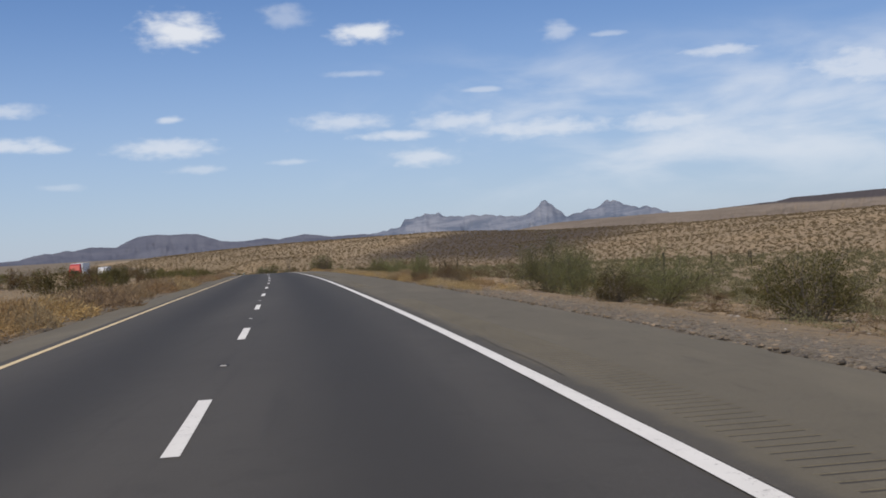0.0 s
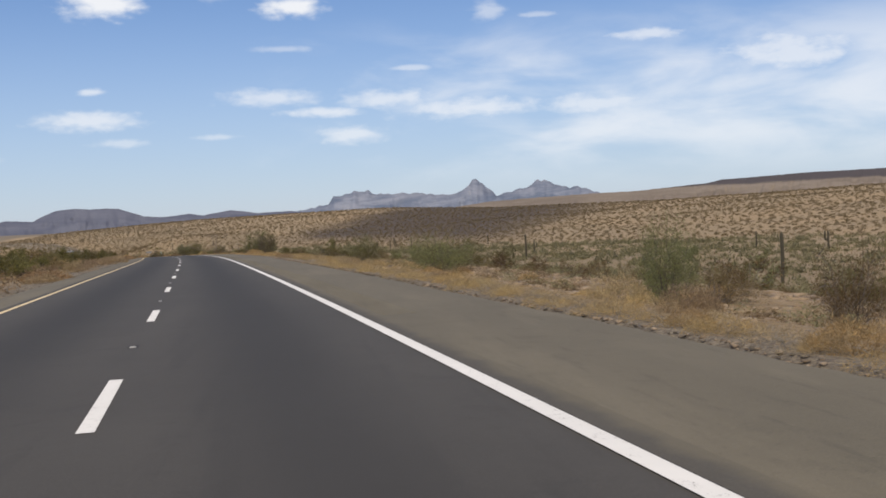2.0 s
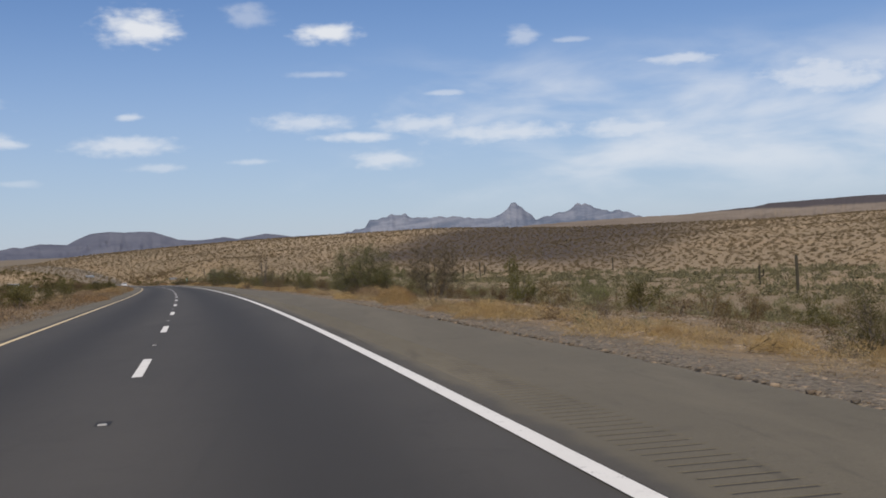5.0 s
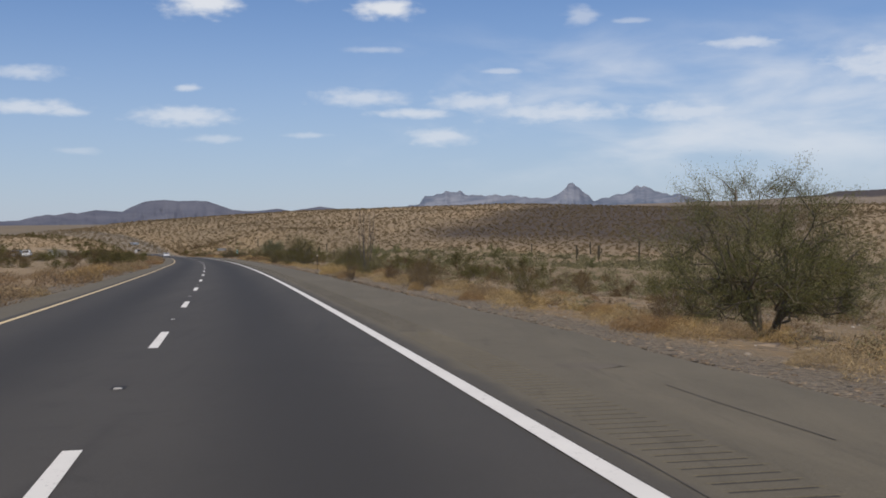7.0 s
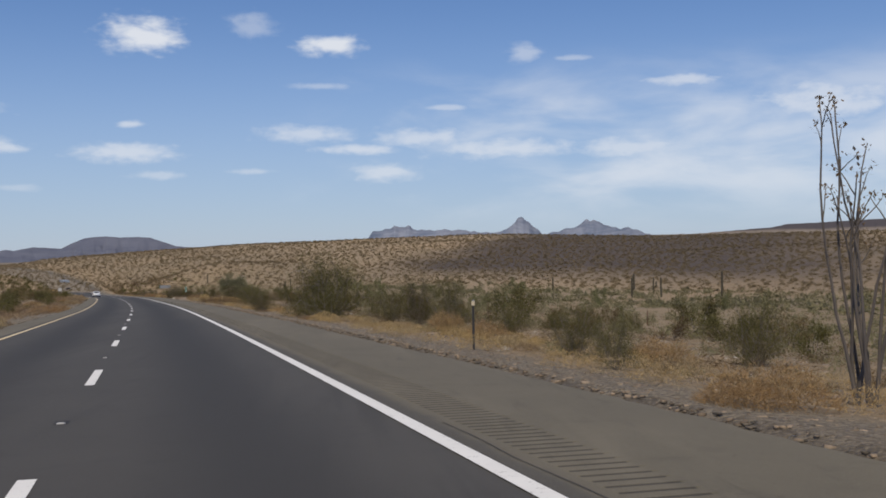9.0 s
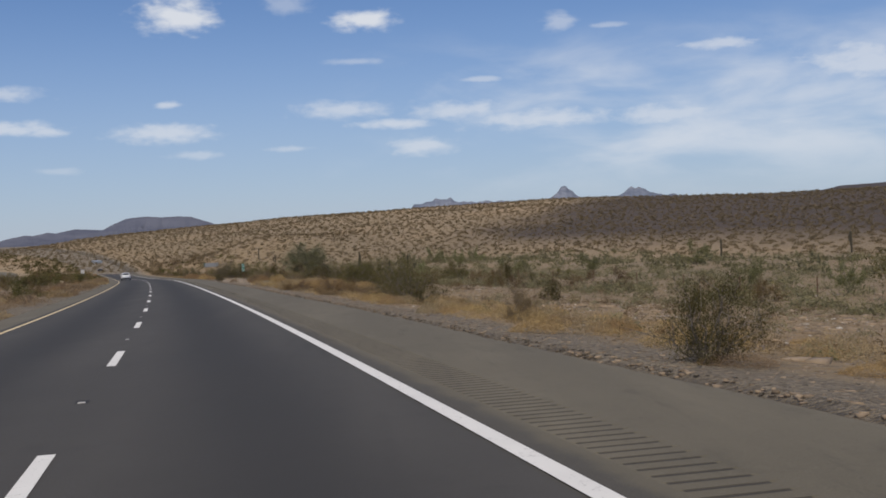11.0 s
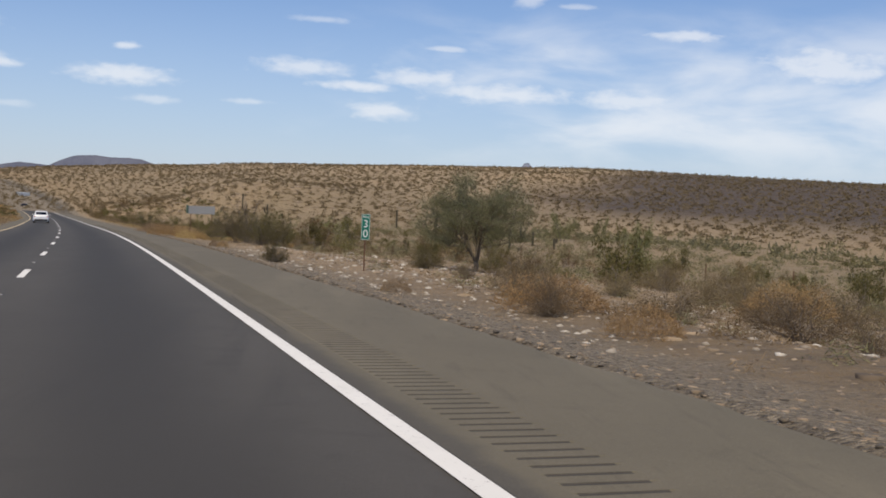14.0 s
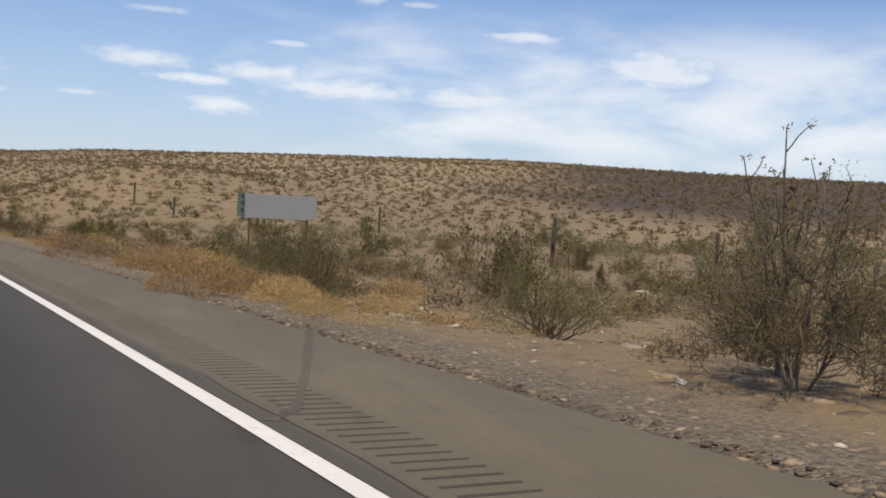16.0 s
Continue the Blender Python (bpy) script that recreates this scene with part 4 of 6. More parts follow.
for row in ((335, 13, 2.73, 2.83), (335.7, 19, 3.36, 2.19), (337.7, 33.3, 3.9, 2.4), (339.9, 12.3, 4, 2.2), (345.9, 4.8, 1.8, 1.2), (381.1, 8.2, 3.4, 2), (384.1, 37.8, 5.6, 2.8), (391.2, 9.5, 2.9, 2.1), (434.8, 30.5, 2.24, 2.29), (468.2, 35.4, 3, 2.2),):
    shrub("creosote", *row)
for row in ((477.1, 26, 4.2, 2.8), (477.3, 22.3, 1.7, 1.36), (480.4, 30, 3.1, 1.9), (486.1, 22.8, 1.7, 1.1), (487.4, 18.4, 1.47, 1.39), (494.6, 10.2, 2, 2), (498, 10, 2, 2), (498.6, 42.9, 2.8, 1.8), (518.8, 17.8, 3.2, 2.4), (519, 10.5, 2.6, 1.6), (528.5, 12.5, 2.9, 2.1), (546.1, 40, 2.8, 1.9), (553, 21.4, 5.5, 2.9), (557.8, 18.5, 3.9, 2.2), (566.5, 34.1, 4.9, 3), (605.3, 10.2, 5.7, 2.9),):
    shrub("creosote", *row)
for row in ((58, 6.5, 0.9, 0.9), (63.5, 6.5, 1, 0.9), (78.9, 9.2, 1.6, 1.6), (89.8, 12, 2.36, 1.06), (213.9, 6.5, 1.48, 0.75), (232.6, 16.3, 2.29, 1.35), (234.2, 7.3, 1.05, 0.82), (241.4, 6.1, 0.56, 0.62), (253.1, 4.9, 1.34, 0.88), (261.5, 6.7, 1.7, 1.4), (265.6, 5.7, 1.1, 0.9), (266, 3.8, 0.87, 0.73), (269.3, 19.7, 2, 1), (320.9, 29.1, 3, 1.7), (359, 6.1, 0.78, 1.04), (365.5, 8.7, 0.86, 0.63), (422.8, 25.7, 2.5, 1.7), (460.0, 13.0, 2.3, 1.25),):
    shrub("brown", *row)
for row in ((497.4, 21.8, 2.37, 2.01), (518.2, 23, 1.5, 0.7),):
    shrub("brown", *row)
for row in ((48.4, 14.6, 4.6, 2.4), (54, 11.6, 2.9, 2.5), (63, 12.8, 4.4, 3), (66.5, 14.6, 3.6, 2.6), (75, 17, 2.4, 2.2), (84.9, 8.1, 1.5, 1.9), (118.9, 10.4, 3.87, 1.87), (159, 12.5, 3, 2.2),):
    shrub("green", *row)
for row in ((193.3, 13.6, 1.16, 0.95), (487, 9.9, 0.83, 1.09), (498.4, 19, 0.78, 0.91), (523, 19.3, 3.8, 4.2),):
    shrub("twiggy", *row)
for row in ((57.7, 3.7, 0.43, 0.27), (75.9, 4.5, 0.7, 0.35), (112.1, 4.8, 0.88, 0.33), (120.3, 5.6, 1.21, 0.55), (183.2, 6.6, 1.44, 0.56), (187.1, 6.9, 1.7, 0.59), (197.9, 5.7, 1.3, 1.0), (199.2, 6.4, 1.2, 0.9), (201.4, 6.4, 1.5, 0.95), (203.2, 6.8, 1.6, 0.9), (205.0, 7.2, 1.5, 0.8), (207.4, 7.2, 1.4, 0.75), (210.1, 6.6, 1.5, 0.95), (212, 7.2, 1.6, 1.0), (215.2, 7.3, 1.5, 0.8), (268.1, 3.7, 0.71, 0.46), (269.8, 3.7, 0.87, 0.5), (278, 4.2, 1.68, 0.93), (283.4, 4.9, 1.58, 0.71), (297.7, 10.3, 1.85, 1.04), (312.6, 10.2, 1.8, 0.97), (320.2, 10.6, 1.87, 1.32), (402.6, 6.6, 1.4, 0.85),):
    grass(*row)
for row in ((409.6, 5.6, 1.2, 0.6), (409.8, 11.0, 2.4, 0.65), (413.5, 9.4, 2.6, 0.65), (438.3, 6.4, 1.22, 0.71), (443.5, 7, 2.3, 0.95), (447.8, 4.8, 0.71, 0.48), (449.3, 16.9, 2.63, 1.41), (457.5, 12.8, 1.04, 0.71), (465, 15.4, 1.1, 0.55), (481.5, 4.7, 0.61, 0.51), (482.4, 4.4, 0.6, 0.47), (508.6, 3.6, 1.92, 1.12), (510.3, 9.2, 1.58, 0.83), (511.6, 6.7, 1.4, 0.69), (513.3, 5.8, 1.43, 1.08), (522.9, 6.3, 3.19, 1.21), (524.6, 16.3, 2.09, 0.88), (525.4, 6.8, 3.3, 1.1), (528.5, 10.5, 2.09, 0.88),):
    grass(*row)
for row in ((530.1, 4.8, 2.75, 1.16), (532, 14.1, 1.87, 0.99), (533.9, 10.9, 3.3, 1.43), (545.4, 6.7, 3.19, 1.21), (564.7, 11.2, 5.28, 1.54),):
    grass(*row)
for row in ((63.6, 3.7, 1, 0.58), (79.5, 6.2, 1.2, 0.7), (84.6, 6.8, 1.4, 0.85), (246.6, 5.9, 1.28, 0.68), ):
    grass(*row, pale=True)
for row in ((442.2, 6.4, 1.3, 0.75), (444.2, 10.3, 2.1, 0.8), (441.5, 11.7, 2.4, 0.9), (456.6, 15.3, 1.8, 0.9), (451.9, 17.5, 2.2, 1.0), (449.6, 19.4, 2.5, 1.0), (454.3, 17.4, 1.6, 0.85), (437.8, 10.5, 1.3, 0.6),
            (462.7, 11.8, 1.3, 0.6), (447.8, 8.2, 2.1, 1.1), (445.6, 7.4, 1.4, 0.7), (458.4, 21.0, 2.6, 1.2), (466.0, 22.5, 2.4, 1.2), (440.0, 16.5, 2.6, 1.0), (446.5, 14.6, 2.2, 0.8)):
    shrub("tan", *row)
for row in ((390.7, 5.9, 1.9, 1.0), (392.6, 7.2, 1.5, 0.9), (403.2, 5.0, 1.15, 0.62), (401.7, 5.8, 1.5, 0.75), (56.2, 4.3, 1.2, 0.6)):
    shrub("brush", *row)
for row in ((427.6, 7.1, 1.5, 0.95), (425.0, 7.0, 1.1, 0.6), (63.9, 4.0, 0.95, 0.55), (62.3, 4.0, 0.8, 0.5), (60.3, 3.9, 0.8, 0.5), (68.8, 4.5, 1.15, 0.55), (66.4, 4.4, 0.9, 0.5), (71.8, 4.6, 1.1, 0.55), (48.6, 5.9, 1.4, 0.55), (394.8, 6.4, 1.3, 0.85), (396.6, 7.3, 1.6, 0.8), (399.4, 7.0, 1.8, 0.9), (402.4, 7.4, 1.9, 0.9), (405.6, 7.2, 2.0, 0.85), (408.6, 7.6, 1.9, 0.9), (389.4, 7.7, 1.1, 0.8), (390.6, 8.6, 1.3, 0.8)):
    grass(*row)
for row in ((430.9, 10.8, 2.6, 1.35), (425.8, 11.2, 2.6, 1.55), (416.6, 11.4, 4.2, 1.7), (418.6, 13.0, 3.0, 1.6), (428.6, 12.4, 2.0, 1.2),
            (469.5, 12.2, 1.6, 1.0), (463.4, 4.4, 1.15, 0.68), (31.4, 6.9, 1.6, 0.95), (34.3, 14.5, 4.2, 2.3), (60.8, 4.5, 0.6, 0.5), (478.5, 19.0, 1.5, 0.9)):
    shrub("compact", *row)
for row in ((488.1, 7.9, 3.3, 2.0), (506.0, 11.2, 3.6, 1.9)):
    shrub("open", *row)
# the rest of the verge, where the shrubs follow no plan
for i in range(150):
    grass(PICK.uniform(80, 430), 4.6 + 9.0 * PICK.random() ** 1.3, PICK.uniform(0.5, 1.3), PICK.uniform(0.2, 0.5), pale=i % 3 == 0)
for i in range(300):
    s, u = PICK.uniform(-10, 640), 17 + 27 * PICK.random() ** 1.05
    if 425 < s < 525 and u < 26:
        u += 14
    shrub(("creosote", "brown", "creosote", "twiggy", "brown")[i % 5], s, u, PICK.uniform(1.0, 3.0), PICK.uniform(0.6, 1.6), "desert shrubs")
for i in range(48):
    shrub(("creosote", "brown", "creosote")[i % 3], PICK.uniform(522, 730), 6.5 + 26 * PICK.random() ** 1.4, PICK.uniform(1.8, 4.0), PICK.uniform(1.0, 2.0), "desert shrubs")
for i in range(26):
    shrub("green", PICK.uniform(40, 620), PICK.uniform(30, 75), PICK.uniform(2.0, 4.5), PICK.uniform(1.6, 3.2), "desert shrubs")
# the median: golden grass by the pavement, dark shrubs behind
for i in range(110):
    grass(PICK.uniform(-20, 760), -9.6 - 5.0 * PICK.random() ** 1.3, PICK.uniform(1.2, 2.8), PICK.uniform(0.5, 1.1), "dry grass in the median", i % 4 == 0)
for i in range(26):
    grass(PICK.uniform(15, 95), -9.9 - 3.6 * PICK.random(), PICK.uniform(1.8, 3.2), PICK.uniform(0.8, 1.25), "dry grass in the median")
for i in range(230):
    s, u = PICK.uniform(60, 800), -12.6 - 17 * PICK.random() ** 1.2
    shrub(("creosote", "creosote", "brown", "creosote")[i % 4], s, u, PICK.uniform(1.6, 4.2), PICK.uniform(0.9, 2.0), "median shrubs")


def tree(name, s, u, width, height, seed, leaf_mat, n_leaves, label, low=0.35, leaf=0.04, slim=0.4, limbs=40, shoots=60, girth=1.0, fork=0.0, bark=BARK):
    """A desert tree: forked trunk, limbs that reach into a dome, and a crown of many small leaves with gaps."""
    rng = np.random.RandomState(seed)
    pieces, spots, tops = [], [], []
    trunks = []
    if fork:
        stem = np.array([(0.0, 0.0, -0.15), (0.03, 0.02, fork * height * 0.5), (0.0, 0.05, fork * height + 0.05)])
        pieces.append(tube(stem, np.array([0.16, 0.13, 0.12]) * girth, 8))
    for i in range(5):
        a = i * 1.257 + rng.uniform(-0.4, 0.4)
        trunk = bend(rng, (math.cos(a) * 0.07, math.sin(a) * 0.07, fork * height - 0.1), (math.cos(a) * 0.5, math.sin(a) * 0.5, 1), height * 0.36, 6, 0.18, 0.03)
        pieces.append(tube(trunk, np.linspace(0.08, 0.04, 7) * girth, 6))
        trunks.append((a, trunk))
    for i in range(limbs):
        a = i * 2.399 + rng.uniform(-0.5, 0.5)
        rad = math.sqrt((i + 0.5) / limbs) * rng.uniform(0.85, 1.05)
        roof = height * min(0.85, 1.0 - 0.62 * rad ** 2.0) * rng.uniform(0.86, 1.03)
        z = max(low * height, roof * (rng.uniform(0.45, 0.8) if i % 3 == 0 else rng.uniform(0.1, 0.5) if low < 0.1 and i % 3 == 1 else 1.0))
        tip = np.array([math.cos(a) * rad * width * 0.5, math.sin(a) * rad * width * 0.5, z])
        _, trunk = min(trunks, key=lambda q: abs((q[0] - a + math.pi) % (2 * math.pi) - math.pi))
        p0 = trunk[rng.randint(2, 7)]
        t = np.linspace(0, 1, 8)[:, None]
        sag = np.array([0, 0, 1.0]) * np.sin(t * math.pi) * rng.uniform(-0.05, 0.12) * width
        limb = p0 + (tip - p0) * t + sag + rng.normal(size=(8, 3)) * 0.035 * width * np.sin(t * math.pi)
        pieces.append(tube(limb, np.linspace(0.034, 0.008, 8) * girth, 5))
        for k in range(9):
            q0 = limb[rng.randint(3, 8)]
            c = a + rng.normal() * 1.2
            twig = bend(rng, q0, (math.cos(c), math.sin(c), rng.uniform(-0.3, 1.5)), rng.uniform(0.07, 0.17) * width, 4, 0.4, 0.03)
            pieces.append(tube(twig, np.linspace(0.010, 0.004, 5), 3))
            spots += [twig[1], twig[2], twig[3], twig[4]]
        tops.append(tip)
    for k in range(shoots):
        p0 = tops[rng.randint(limbs // 5, limbs)] * np.array([rng.uniform(0.6, 1), rng.uniform(0.6, 1), 0.97])
        shoot = bend(rng, p0, (rng.normal() * 0.25, rng.normal() * 0.25, 1), rng.uniform(0.05, 0.13) * height, 4, 0.25, 0.03)
        pieces.append(tube(shoot, np.linspace(0.009, 0.004, 5), 3))
    spots = np.array(spots)
    at = spots[rng.randint(0, len(spots), n_leaves)] + rng.normal(size=(n_leaves, 3)) * 0.020 * width
    at = at[at[:, 2] > 0.05]
    x, y, _ = at_road(s, u)
    root = new(name)
    root.matrix_basis = pose(x, y, float(ground_z(x, y)))
    v, f = join(pieces)
    mesh_object("trunk", v, f, bark, root, smooth=True)
    lv, lf = needles(rng, at, leaf * 1.9, leaf * slim, 0.2, 0.5)
    mesh_object("crown", lv, lf, leaf_mat, root)
    return tagged(root, label, "tree")


tree("palo_verde_tree", 236.0, 10.6, 5.7, 4.7, 7, LEAF_OLIVE, 105000, "wide green palo verde tree with thin upright twigs beside the shoulder", low=0.05, leaf=0.031, limbs=70, shoots=70)
tree("palo_verde_tree", 474.4, 16.5, 6.3, 5.0, 9, LEAF_TREE, 60000, "rounded grey-green palo verde tree behind the mile marker", low=0.24, leaf=0.05, limbs=60, shoots=70, fork=0.14)
tree("ironwood_tree", 494.3, 7.2, 3.3, 2.6, 11, LEAF_SOFT, 32000, "open olive-brown desert tree with thin bare twigs", low=0.04, leaf=0.024, limbs=56, shoots=90, girth=0.26)
tree("bare_tree", 197.7, 7.5, 2.8, 3.0, 13, LEAF_SOFT, 17000, "thin open desert tree with sparse olive-brown foliage over bare stems", low=0.15, leaf=0.026, limbs=44, shoots=70, girth=0.36)


def ocotillo(s, u, height, seed):
    """Long thorny wands from one foot."""
    rng = np.random.RandomState(seed)
    x, y, _ = at_road(s, u)
    root = new("ocotillo")
    root.matrix_basis = pose(x, y, float(ground_z(x, y)))
    spots = []
    for i in range(10):
        a = i * 2.4 + rng.uniform(-0.3, 0.3)
        out = rng.uniform(0.03, 0.2)
        wand = bend(rng, (math.cos(a) * 0.12, math.sin(a) * 0.12, -0.05), (math.cos(a) * out, math.sin(a) * out, 1.0), height * rng.uniform(0.66, 1.0), 10, 0.2, 0.05)
        v, f = tube(wand, np.linspace(0.030, 0.009, 11), 5)
        mesh_object("wand", v, f, OCOTILLO_BARK, root, smooth=True)
        top = wand[-1]
        for j in range(3):
            tw = bend(rng, wand[rng.randint(6, 10)], (rng.normal() * 0.6, rng.normal() * 0.6, 1), 0.5, 4, 0.3)
            v, f = tube(tw, np.linspace(0.011, 0.006, 5), 4)
            mesh_object("side_twig", v, f, OCOTILLO_BARK, root, smooth=True)
            spots.append(tw[-1])
        spots.append(top)
    at = np.repeat(np.array(spots), 9, 0) + rng.normal(size=(len(spots) * 9, 3)) * 0.05
    lv, lf = leaves(rng, at, 0.04)
    mesh_object("tip_leaves", lv, lf, LEAF_BROWN, root)
    return tagged(root, "tall leafless ocotillo with dark thorny wands", "cactus")


ocotillo(284.6, 7.15, 4.6, 21)
ocotillo(495.4, 8.1, 3.5, 22)


def saguaro_mesh(height, arms, seed):
    rng = np.random.RandomState(seed)

    def column(path, r):
        path = np.asarray(path, float)
        n, sides = len(path), 16
        d = np.gradient(path, axis=0)
        a, b = frame_axes(d)
        ang = np.arange(sides) * 2 * math.pi / sides
        flute = np.where(np.arange(sides) % 2 == 0, 1.0, 0.80)
        rad = r * np.array([0.9] + [1.0] * (n - 4) + [0.92, 0.65, 0.2])
        ring = path[:, None] + (rad[:, None] * flute[None])[:, :, None] * (a[:, None] * np.cos(ang)[None, :, None] + b[:, None] * np.sin(ang)[None, :, None])
        f = [(i * sides + j, i * sides + (j + 1) % sides, (i + 1) * sides + (j + 1) % sides, (i + 1) * sides + j) for i in range(n - 1) for j in range(sides)]
        f.append(tuple(range((n - 1) * sides, n * sides)))
        return ring.reshape(-1, 3), f

    zs = np.concatenate([[-0.2], np.linspace(0.3, height - 0.25, 7), [height - 0.12, height - 0.03, height]])
    pieces = [column(np.stack([0.04 * np.sin(zs), 0.03 * np.cos(zs * 1.3), zs], 1), 0.15)]
    for _ in range(arms):
        a, z0, up = rng.uniform(0, 6.28), height * rng.uniform(0.4, 0.6), height * rng.uniform(0.2, 0.35)
        c = np.array([math.cos(a), math.sin(a), 0])
        path = [np.array([0, 0, z0]), c * 0.3 + [0, 0, z0 + 0.02], c * 0.5 + [0, 0, z0 + 0.15]] + [c * 0.55 + [0, 0, z0 + 0.3 + up * k] for k in (0, 0.3, 0.6, 0.85, 0.97, 1.0)]
        pieces.append(column(path, 0.13))
    v, f = join(pieces)
    me = bpy.data.meshes.new("saguaro")
    me.from_pydata([tuple(p) for p in v], [], f)
    me.materials.append(SAGUARO_SKIN)
    return me


SAGUAROS = [saguaro_mesh(3.2, 0, 1), saguaro_mesh(3.2, 1, 2), saguaro_mesh(3.2, 2, 3)]
for i, (s, u, h) in enumerate(((164.7, 58.5, 5.5), (158, 46.4, 1.5), (290.6, 78, 2.9), (215.9, 100, 3.4), (244.7, 105, 3.3), (443.5, 81.5, 3.4), (440.5, 85.5, 3.4), (409.6, 111, 3.3), (427.6, 89.4, 4.6),
                               (455, 92, 3.0), (470, 96, 3.2), (494.5, 89.4, 3.2), (549, 40, 3.5), (606, 53, 3.3), (541, 47.8, 2.3), (532.3, 45.4, 1.6), (527.2, 40.5, 2.2), (525.4, 44.7, 1.2), (260.4, 64.4, 4.9), (640, 37, 3.0), (653, 34.6, 3.3))):
    x, y, _ = at_road(s, u)
    ob = new("saguaro", SAGUAROS[(0, 0, 1, 2, 0, 1, 0)[i % 7] if i else 0])
    k = h / 3.2
    ob.matrix_basis = Matrix.LocRotScale((x, y, float(ground_z(x, y))), Euler((0, 0, i * 1.7)), (0.55 + 0.45 * k, 0.55 + 0.45 * k, k))
    tagged(ob, "dark green ribbed saguaro cactus on the desert flat", "cactus", "saguaros in the wash")


# ---------------------------------------------------------------- what nobody could count
def scatter(name, label, xy, sizes, templates, mat, seed, squash=0.8, sink=0.05, category="plants"):
    """Many small plants or stones joined into one mesh."""
    rng = np.random.RandomState(seed)
    z = ground_z(xy[:, 0], xy[:, 1])
    which = rng.randint(0, len(templates), len(xy))
    allv, allf, n = [], [], 0
    for k, (tv, tf) in enumerate(templates):
        sel = np.where(which == k)[0]
        if not len(sel):
            continue
        a = rng.uniform(0, 6.283, len(sel))
        c, sn = np.cos(a)[:, None], np.sin(a)[:, None]
        sz = sizes[sel][:, None]
        vx = (tv[None, :, 0] * c - tv[None, :, 1] * sn) * sz
        vy = (tv[None, :, 0] * sn + tv[None, :, 1] * c) * sz
        vz = tv[None, :, 2] * sz * squash * rng.uniform(0.7, 1.2, (len(sel), 1))
        v = np.stack([vx + xy[sel, 0][:, None], vy + xy[sel, 1][:, None], vz + z[sel][:, None] - sink * sz], -1)
        f = tf[None] + (np.arange(len(sel)) * len(tv))[:, None, None] + n
        n += v.shape[0] * v.shape[1]
        allv.append(v.reshape(-1, 3))
        allf.append(f.reshape(-1, tf.shape[1]))
    v, f = np.concatenate(allv), np.concatenate(allf)
    me = bpy.data.meshes.new(name)
    me.vertices.add(len(v))
    me.vertices.foreach_set("co", v.astype(np.float32).ravel())
    w = f.shape[1]
    me.loops.add(f.size)
    me.loops.foreach_set("vertex_index", f.astype(np.int32).ravel())
    me.polygons.add(len(f))
    me.polygons.foreach_set("loop_start", np.arange(0, f.size, w, dtype=np.int32))
    me.update(calc_edges=True)
    me.materials.append(mat)
    return tagged(new(name, me), label, category, kind="stuff")


def puff(seed, n, leaf, fat=0.9):
    """A tiny shrub of leaf quads, one unit in radius."""
    rng = np.random.RandomState(seed)
    d = rng.normal(size=(n, 3))
    d /= np.linalg.norm(d, axis=1, keepdims=True)
    d[:, 2] = np.abs(d[:, 2])
    at = d * rng.uniform(0.45, 1.0, (n, 1)) * (1 + 0.25 * np.sin(3 * np.arctan2(d[:, 1], d[:, 0]) + seed))[:, None]
    return needles(rng, at, leaf * 1.5, leaf * fat, 0.3, 0.2)


def pebble(seed, finer=0):
    """An angular stone, one unit in radius."""
    rng = np.random.RandomState(seed)
    bm = bmesh.new()
    if finer:
        bmesh.ops.create_icosphere(bm, subdivisions=finer, radius=1.0)
    else:
        bmesh.ops.create_cube(bm, size=1.5)
        bmesh.ops.triangulate(bm, faces=bm.faces)
    bm.verts.index_update()
    v = np.array([p.co[:] for p in bm.verts])
    lump = np.sin(v @ rng.normal(size=(3, 3)) * 2.2).sum(1, keepdims=True) * 0.10
    v = v * (1 + lump + rng.uniform(-0.13, 0.13, (len(v), 1))) * np.array([1, 0.75, 0.6])
    for _ in range(3):
        d = rng.normal(size=3)
        d /= np.linalg.norm(d)
        over = np.maximum(v @ d - 0.5, 0)
        v = v - over[:, None] * d * 0.85
    f = np.array([[q.index for q in p.verts] for p in bm.faces])
    bm.free()
    return v, f


def band(rng, n, s0, s1, u0, u1, power=1.0):
    s = rng.uniform(s0, s1, n)
    u = u0 + (u1 - u0) * rng.uniform(0, 1, n) ** power
    return at_road(s, u)[:, :2]


R = np.random.RandomState(77)


def tuft(seed, n, length, width):
    """A soft dry grass clump, one unit in radius."""
    rng = np.random.RandomState(seed)
    a, r = rng.uniform(0, 6.283, n), np.sqrt(rng.uniform(0, 1, n))
    at = np.stack([np.cos(a) * r, np.sin(a) * r, (1 - r ** 2) ** 0.5 * rng.uniform(0, 1, n) ** 0.6 * 0.8], 1)
    return needles(rng, at, length, width, 0.4, 0.6)


verge = np.concatenate([band(R, 110, 38, 118, 4.1, 7.0, 1.3), band(R, 330, 118, 250, 4.9, 12, 1.15), band(R, 190, 250, 345, 4.9, 12, 1.1), band(R, 300, 345, 432, 5.1, 12, 1.1), band(R, 60, 500, 640, 5.0, 11, 1.2), band(R, 25, -15, 38, 6.0, 11, 1.0), band(np.random.default_rng(12), 190, 42, 122, 3.6, 4.8, 1.0)])
shade = R.uniform(size=len(verge)) < 0.45
size = R.uniform(0.25, 0.75, len(verge)) * np.where(verge[:, 1] < 120, 0.62, 1.0)
TUFTS = [tuft(400 + i, 560, 0.24, 0.016) for i in range(4)]
scatter("verge_grass", "straw-coloured dry grass thick along the stony verge", verge[shade], size[shade], TUFTS, GRASS_TAN, 11, 0.75, 0.0, "grass")
